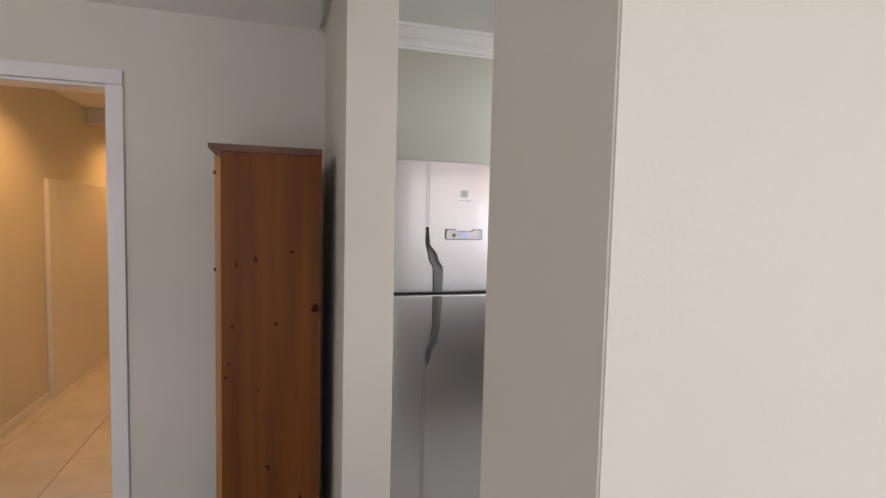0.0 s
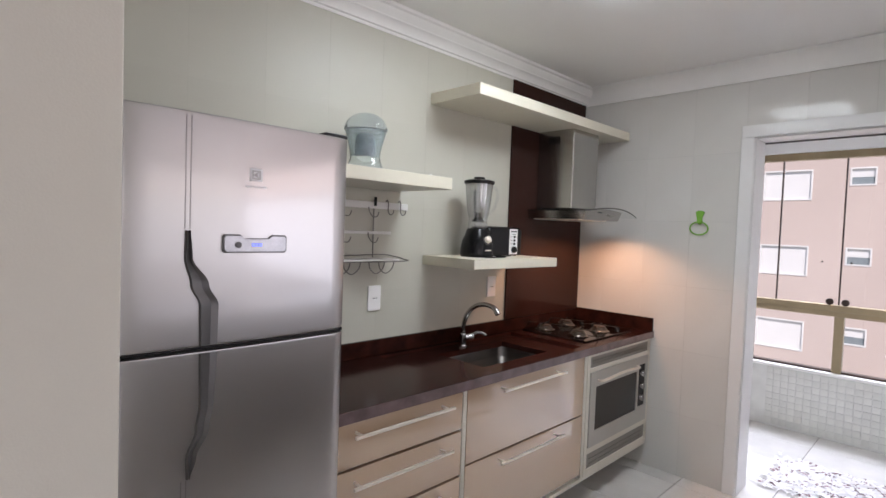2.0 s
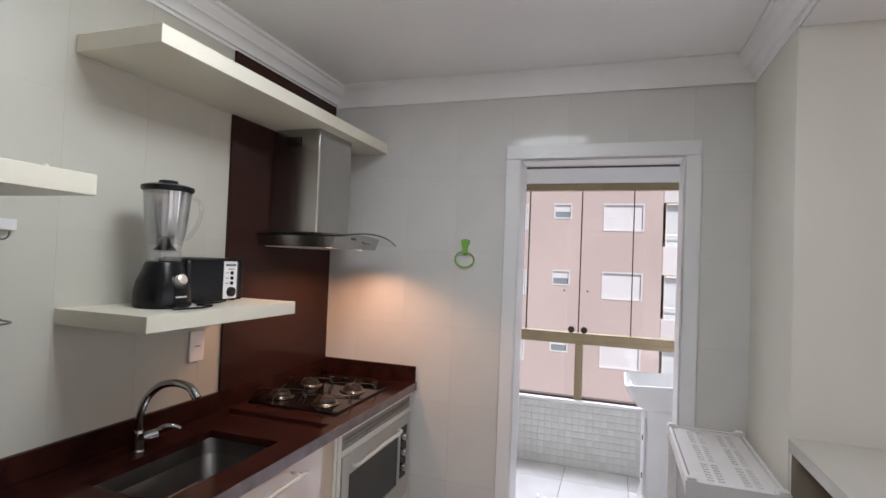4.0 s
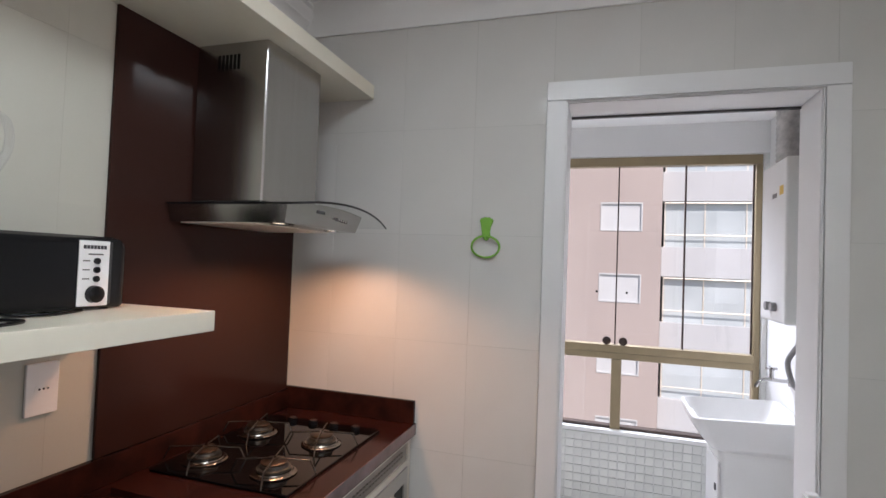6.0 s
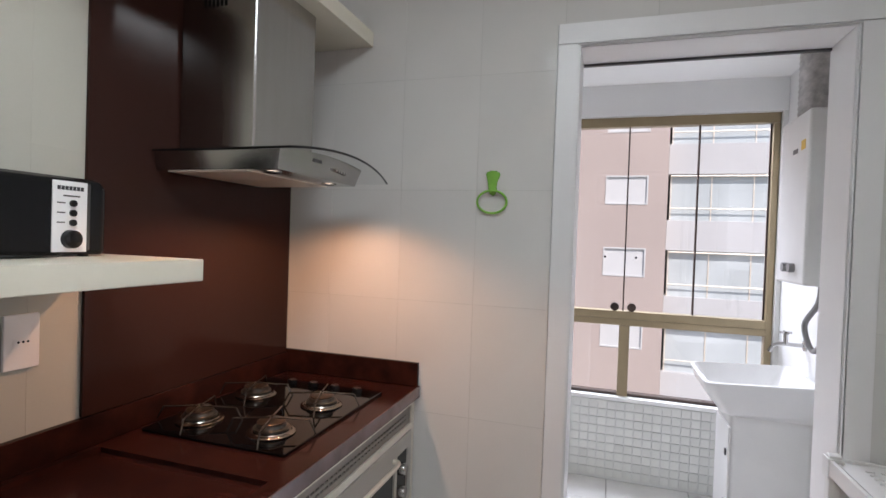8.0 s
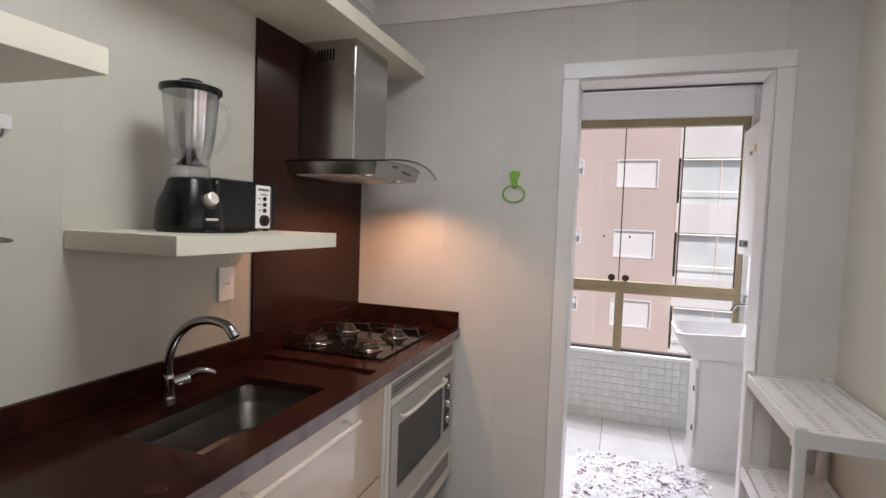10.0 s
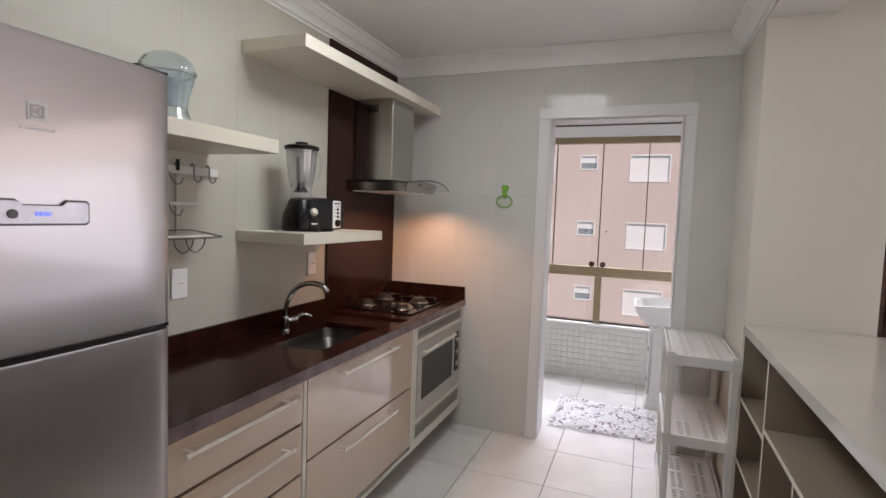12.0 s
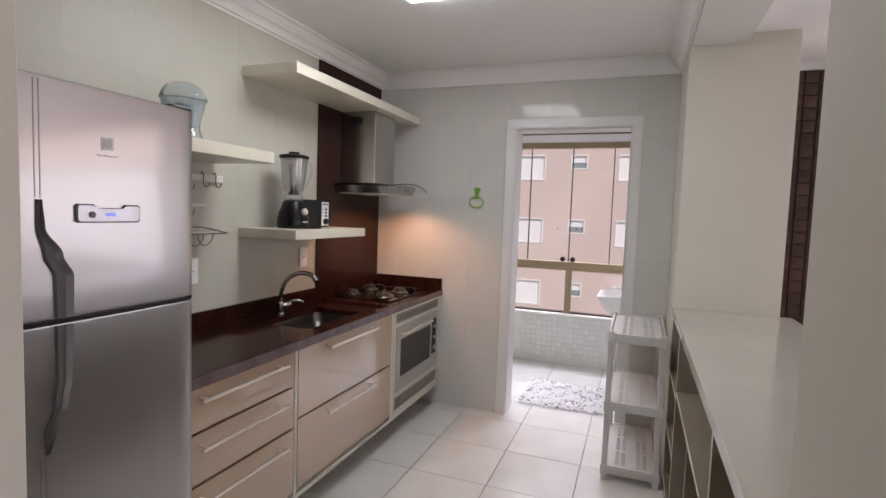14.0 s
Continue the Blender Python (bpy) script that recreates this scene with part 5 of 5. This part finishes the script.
def towel_ring():
    x, y, z = FAR - 0.0075, 3.055, 1.565
    t = thing("towel_ring", (x, y, z), "lime green plastic towel ring stuck to the tiles", "towel ring")
    part("ring", tube([(x - 0.016 - 0.004 * math.cos(a), y + 0.052 * math.sin(a), z + 0.039 * math.cos(a)) for a in (2 * math.pi * i / 16 for i in range(16))], 0.0042, 8, closed=True, steps=2), M_GREEN, t)
    fan = [(0, -0.012), (0.009, -0.006), (0.0145, 0.008), (0.0125, 0.022), (0.014, 0.036), (0.021, 0.052), (0.0245, 0.062), (0.021, 0.070), (0.016, 0.068), (0.010, 0.075), (0, 0.072)]
    fan += [(-a, b) for a, b in reversed(fan[1:-1])]
    bm = extrude_profile([(y + a, z + 0.034 + b) for a, b in fan], "x", x - 0.014, x)
    bmesh.ops.bevel(bm, geom=[e for e in bm.edges if abs(e.verts[0].co.x - (x - 0.014)) < 1e-4 and abs(e.verts[1].co.x - (x - 0.014)) < 1e-4], offset=0.003, segments=2, affect="EDGES")
    part("holder", bm, M_GREEN, t)
    part("pin", rod((x - 0.026, y, z + 0.037), (x - 0.0145, y, z + 0.037), 0.006, 12), M_GREEN, t)


towel_ring()

# little plastic caps left on the upper shelves
for _x, _y, _z in ((3.03, 3.60, 2.197), (2.66, 3.56, 1.731)):
    solo("screw_cap", lathe([(0.006, 0), (0.007, 0.006), (0.004, 0.010), (0.001, 0.0105)], (_x, _y, _z), 12), M_PLASTIC, "tiny white plastic cap lying on a shelf", "cap", at=(_x, _y, _z))


# ---------------- laundry ----------------
def tub():
    cx, cy = 5.515, 1.985
    t = thing("laundry_tub", (cx, cy, 0), "white plastic laundry tub on a pedestal by the window", "laundry tub")
    part("pedestal", loft([(0.0, cx + 0.02, cy - 0.057, 0.165, 0.182, 0.03), (0.05, cx + 0.02, cy - 0.06, 0.16, 0.178, 0.03), (0.10, cx + 0.02, cy - 0.066, 0.150, 0.172, 0.03), (0.62, cx + 0.02, cy - 0.066, 0.155, 0.172, 0.03), (0.66, cx + 0.02, cy - 0.065, 0.160, 0.174, 0.03)]), M_PLASTIC, t)
    bm = loft([(0.661, cx + 0.015, cy - 0.062, 0.178, 0.178, 0.035), (0.70, cx + 0.01, cy - 0.045, 0.192, 0.194, 0.04), (0.78, cx, cy - 0.012, 0.216, 0.224, 0.05), (0.83, cx, cy, 0.231, 0.231, 0.055), (0.842, cx, cy, 0.235, 0.236, 0.055), (0.848, cx, cy, 0.234, 0.234, 0.055),
               (0.850, cx, cy, 0.222, 0.222, 0.05), (0.82, cx, cy, 0.212, 0.212, 0.05), (0.72, cx, cy, 0.168, 0.160, 0.04), (0.69, cx, cy, 0.15, 0.14, 0.04)])
    for q in bm.verts:
        if q.co.z > 0.69:
            q.co.z -= 0.014 + 0.05 * (q.co.y - 1.9)
    basin = part("basin", bm, M_PLASTIC, t)
    for k in range(9):
        yy = cy + 0.190 - k * 0.005
        zz = 0.78 - k * 0.011
        part("scrub_rib", rod((cx - 0.12, yy, zz), (cx + 0.12, yy, zz), 0.0035, 6), M_PLASTIC, basin)
    door = part("cabinet_door", box(cx - 0.14, cx + 0.14, cy + 0.1005, cy + 0.112, 0.12, 0.6, 0.004), M_PLASTIC, t)
    for z in (0.46, 0.22):
        part("latch", box(cx - 0.12, cx - 0.10, cy + 0.1125, cy + 0.119, z, z + 0.03, 0.002), M_DARKMETAL, door)


tub()


def wall_tap():
    x, y, z = 5.575, 1.74, 0.978
    t = thing("wall_tap", (x, y, z), "chrome wall tap above the laundry tub", "tap")
    part("flange", rod((x, y, z), (x, y + 0.008, z), 0.026, 20), M_CHROME, t)
    part("pipe", tube([(x, y + 0.005, z), (x, y + 0.04, z), (x, y + 0.10, z + 0.002), (x, y + 0.135, z - 0.010), (x, y + 0.155, z - 0.040)], 0.009, 10), M_CHROME, t)
    part("stem", rod((x, y + 0.085, z), (x, y + 0.085, z + 0.055), 0.010, 12), M_CHROME, t)
    part("cross_handle", rod((x - 0.03, y + 0.085, z + 0.058), (x + 0.03, y + 0.085, z + 0.058), 0.006, 8, bm=rod((x, y + 0.06, z + 0.058), (x, y + 0.11, z + 0.058), 0.006, 8)), M_CHROME, t)


wall_tap()


def heater():
    x0, x1, y0, y1, z0, z1 = 5.14, 5.50, 1.7405, 1.90, 1.29, 2.02
    h = thing("water_heater", ((x0 + x1) / 2, 1.82, z0), "white gas water heater hung on the laundry wall", "water heater")
    body = part("body", box(x0, x1, y0, y1, z0, z1, 0.012, 3), M_PLASTIC, h)
    for x in (x0 + 0.12, x0 + 0.2):
        part("knob", rod((x, y1, z0 + 0.07), (x, y1 + 0.022, z0 + 0.07), 0.020, 16), M_HOSE, body)
    part("label", box(x0 + 0.04, x0 + 0.09, y1, y1 + 0.001, 1.86, 1.90), M_YELLOW, body, "yellow warning label")
    part("label", box(x0 + 0.13, x0 + 0.19, y1, y1 + 0.001, 1.855, 1.875), M_DARKMETAL, body)
    prof = []
    for k in range(15):
        prof += [(0.063, k * 0.025), (0.066, k * 0.025 + 0.012)]
    part("flue", lathe([(p[0], p[1]) for p in prof if p[1] < 0.385], (x0 + 0.17, 1.83, z1 + 0.001), 20), M_DUCT, h, "crinkled foil flue")
    part("hose", tube([(x0 + 0.10, 1.80, z0 + 0.002), (x0 + 0.10, 1.81, z0 - 0.08), (x0 + 0.15, 1.84, z0 - 0.18), (x0 + 0.10, 1.82, z0 - 0.28), (x0 + 0.02, 1.80, z0 - 0.20), (x0 + 0.06, 1.78, z0 - 0.10), (x0 + 0.16, 1.765, z0 - 0.26), (x0 + 0.17, 1.742, z0 - 0.30)], 0.012, 8), M_HOSE, h, "grey flexible hose")


heater()


def rug():
    x0, x1, y0, y1 = 4.75, 5.30, 2.06, 2.72
    r = thing("rug", ((x0 + x1) / 2, (y0 + y1) / 2, 0), "shaggy off-white rug with brown flecks on the laundry floor", "rug")
    part("backing", box(x0 + 0.02, x1 - 0.02, y0 + 0.02, y1 - 0.02, 0.0005, 0.010, 0.003), M_RUG, r)
    rnd = random.Random(5)
    for name, mat, count, label in (("pile_layer", M_RUG, 1500, "off-white pile"), ("fleck_layer", M_RUGDARK, 640, "brown and mauve tufts")):
        verts, faces = [], []
        for _ in range(count):
            px, py = rnd.uniform(x0, x1) + rnd.gauss(0, 0.02), rnd.uniform(y0, y1) + rnd.gauss(0, 0.02)
            if name == "fleck_layer" and math.sin(px * 31) * math.sin(py * 27 + 1) + rnd.uniform(-0.6, 0.6) < 0.18:
                continue
            a, ln, hh, w = rnd.uniform(0, 6.283), rnd.uniform(0.025, 0.065), rnd.uniform(0.003, 0.012), rnd.uniform(0.008, 0.018)
            c, s = math.cos(a), math.sin(a)
            k = len(verts)
            b = 0.010
            verts += [(px - s * w / 2, py + c * w / 2, b), (px + s * w / 2, py - c * w / 2, b), (px + c * ln * 0.6 + s * w / 2, py + s * ln * 0.6 - c * w / 2, b + hh),
                      (px + c * ln * 0.6 - s * w / 2, py + s * ln * 0.6 + c * w / 2, b + hh), (px + c * ln, py + s * ln, max(0.003, b + hh * 0.4))]
            faces += [(k, k + 1, k + 2, k + 3), (k + 3, k + 2, k + 4)]
        o = origin_of(r)
        me = bpy.data.meshes.new(name)
        me.from_pydata([(x - o.x, y - o.y, z - o.z) for x, y, z in verts], [], faces)
        me.materials.append(mat)
        ob = new(name, me)
        ob.parent = r
        tagged(ob, label, kind="stuff")


rug()


# ---------------- buildings outside ----------------
def salmon_building():
    X = 23.5
    b = thing("apartment_building", (28, 15, -14), "salmon apartment block with white shuttered windows across the courtyard", "building")
    levels = range(-4, 4)
    pairs = []
    for base in (1.30, 8.9, 16.5):
        pairs += [(base, base + 1.53, 0.0, 1.1), (base + 2.78, base + 3.50, 0.48, 1.1), (base + 4.55, base + 6.08, 0.0, 1.1)]
    holes = [(y0, y1, 3.03 + 2.74 * k + a, 3.03 + 2.74 * k + c) for k in levels for y0, y1, a, c in pairs]
    part("wall", slab("x", (0.62, 26), (-14, 17), X, X + 0.3, holes), M_FACADE, b)
    part("side_wall", box(X + 0.301, X + 12, 0.62, 0.92, -14, 17), M_FACADE, b)
    part("roof", box(X - 0.2, X + 12, 0.5, 26, 17.001, 17.3), M_FWHITE, b)
    part("core", box(X + 0.5, X + 0.6, 0.93, 26, -14, 16.9), M_FWHITE, b)
    for y0, y1, z0, z1 in holes:
        w = part("window", slab("x", (y0 + 0.001, y1 - 0.001), (z0 + 0.001, z1 - 0.001), X - 0.02, X + 0.1, [(y0 + 0.05, y1 - 0.05, z0 + 0.05, z1 - 0.05)]), M_SHUTTER, b)
        if y1 - y0 > 1:
            part("shutter", box(X + 0.05, X + 0.08, y0 + 0.051, y1 - 0.051, z0 + 0.051, z1 - 0.051), M_SHUTTER, w)
        else:
            part("pane", box(X + 0.05, X + 0.06, y0 + 0.051, y1 - 0.051, z0 + 0.051, (z0 + z1) / 2 - 0.02), M_FGLASS, w)
            part("shutter", box(X + 0.045, X + 0.06, y0 + 0.051, y1 - 0.051, (z0 + z1) / 2 - 0.015, z1 - 0.051), M_SHUTTER, w)


salmon_building()


def balcony_building():
    X = 24.2
    b = thing("balcony_building", (29, -6, -14), "white apartment block with glazed balconies and white parapets", "building")
    part("wall", box(X + 1.6, X + 9, -14, 0.3, -14, 17), M_FWHITE, b)
    part("roof", box(X, X + 9, -14.2, 0.45, 17.001, 17.4), M_FWHITE, b)
    for k in range(-5, 5):
        z = 1.34 + 2.92 * k
        bal = part("balcony", box(X, X + 1.599, -14, 0.55, z, z + 1.16, 0.02), M_FWHITE, b)
        part("rail", rod((X + 0.05, -14, z + 1.62), (X + 0.05, 0.45, z + 1.62), 0.025, 8), M_ALU, bal)
        part("rail", rod((X + 0.05, -14, z + 2.86), (X + 0.05, 0.45, z + 2.86), 0.03, 8), M_ALU, bal)
        for j in range(10):
            y1 = 0.42 - 1.42 * j
            part("blind", box(X + 0.32, X + 0.36, y1 - 1.38, y1 - 0.02, z + 2.05, z + 2.919), M_SHUTTER, bal)
            p = part("glazing", box(X + 0.22, X + 0.24, y1 - 1.40, y1, z + 1.161, z + 2.919), M_FGLASS2, bal)
            part("post", box(X + 0.2, X + 0.26, y1 - 0.02, y1 + 0.03, z + 1.161, z + 2.919), M_ALU, bal)


# pale tone stands for the sky mirrored in the balcony glass
M_FGLASS2 = material("sky_toned_balcony_glass", (0.56, 0.61, 0.63), 0.08, var=0.08, scale=0.6)
balcony_building()


# ---------------- tiles, last ----------------
wl = lines(1.714, NORTH - 0.007, 3.689, 0.2875)
zl = lines(0.0, 2.44, 1.201, 0.4055)
DOOR = (1.985, 2.795, 2.115)


def far_tiles():
    for u0, u1 in zip(wl, wl[1:]):
        for v0, v1 in zip(zl, zl[1:]):
            if u1 <= DOOR[0] or u0 >= DOOR[1] or v0 >= DOOR[2]:
                spans = [(u0, u1, v0, v1)]
            else:
                spans = []
                if u0 < DOOR[0]:
                    spans.append((u0, DOOR[0], v0, min(v1, DOOR[2])))
                if u1 > DOOR[1]:
                    spans.append((DOOR[1], u1, v0, min(v1, DOOR[2])))
                if v1 > DOOR[2]:
                    spans.append((u0, u1, DOOR[2], v1))
            for a, b, c, d in spans:
                if b - a > 0.02 and d - c > 0.02:
                    piece("tile", M_TILE, wall_far, "x", a + 0.0006, b - 0.0006, c + 0.0006, d - 0.0006, FAR - 0.0058, FAR - 0.007)


far_tiles()
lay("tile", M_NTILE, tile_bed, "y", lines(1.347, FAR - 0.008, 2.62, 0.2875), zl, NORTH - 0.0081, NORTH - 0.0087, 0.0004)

# floor tiles: kitchen, laundry and corridor as pieces, the rest of the living room joined
fx, fy, st = 3.880, 2.622, 0.455
lay("floor_tile", M_FLOOR, floor, "z", lines(1.0, LX, fx, st), lines(1.2, NORTH, fy, st), -0.007, 0.0, 0.004)
lay("floor_tile", M_FLOOR, floor, "z", lines(-0.81, 0.32, -0.267, st), lines(NORTH, 8.9, 4.62, st), -0.007, 0.0, 0.004)


def plain_tiles(name, label, us, vs, w0, w1, joint, mat, parent):
    verts, faces = [], []
    for u0, u1 in zip(us, us[1:]):
        for v0, v1 in zip(vs, vs[1:]):
            k = len(verts)
            for w, q in ((w0, 0), (w1, 0.001)):
                verts += [(a, b, w) for a, b in ((u0 + joint / 2 + q, v0 + joint / 2 + q), (u1 - joint / 2 - q, v0 + joint / 2 + q), (u1 - joint / 2 - q, v1 - joint / 2 - q), (u0 + joint / 2 + q, v1 - joint / 2 - q))]
            faces += [(k + 4, k + 5, k + 6, k + 7)] + [(k + i, k + (i + 1) % 4, k + 4 + (i + 1) % 4, k + 4 + i) for i in range(4)]
    me = bpy.data.meshes.new(name)
    me.from_pydata(verts, [], faces)
    me.materials.append(mat)
    ob = new(name, me)
    ob.parent = parent
    return tagged(ob, label, kind="stuff")


plain_tiles("floor_tiles", "pale living room floor tiles", lines(-4.0, 1.0, fx, st), lines(-3.5, NORTH, fy, st), -0.007, 0.0, 0.004, M_FLOOR, floor)
plain_tiles("floor_tiles", "pale living room floor tiles", lines(1.0, FAR + 0.12, fx, st), lines(-3.5, 1.2, fy, st), -0.007, 0.0, 0.004, M_FLOOR, floor)

lay("mosaic_tile", M_MOSAIC, wall_window, "x", lines(1.745, 3.0, 1.75, 0.052), lines(0.004, 0.487, 0.016, 0.052), LX, LX - 0.005, 0.004)
lay("mosaic_tile", M_BMOSAIC, wall_mosaic, "x", lines(0.80, 1.209, 0.81, 0.075), lines(0.9, 2.41, 0.91, 0.075), FAR + 0.06, FAR + 0.053, 0.008)
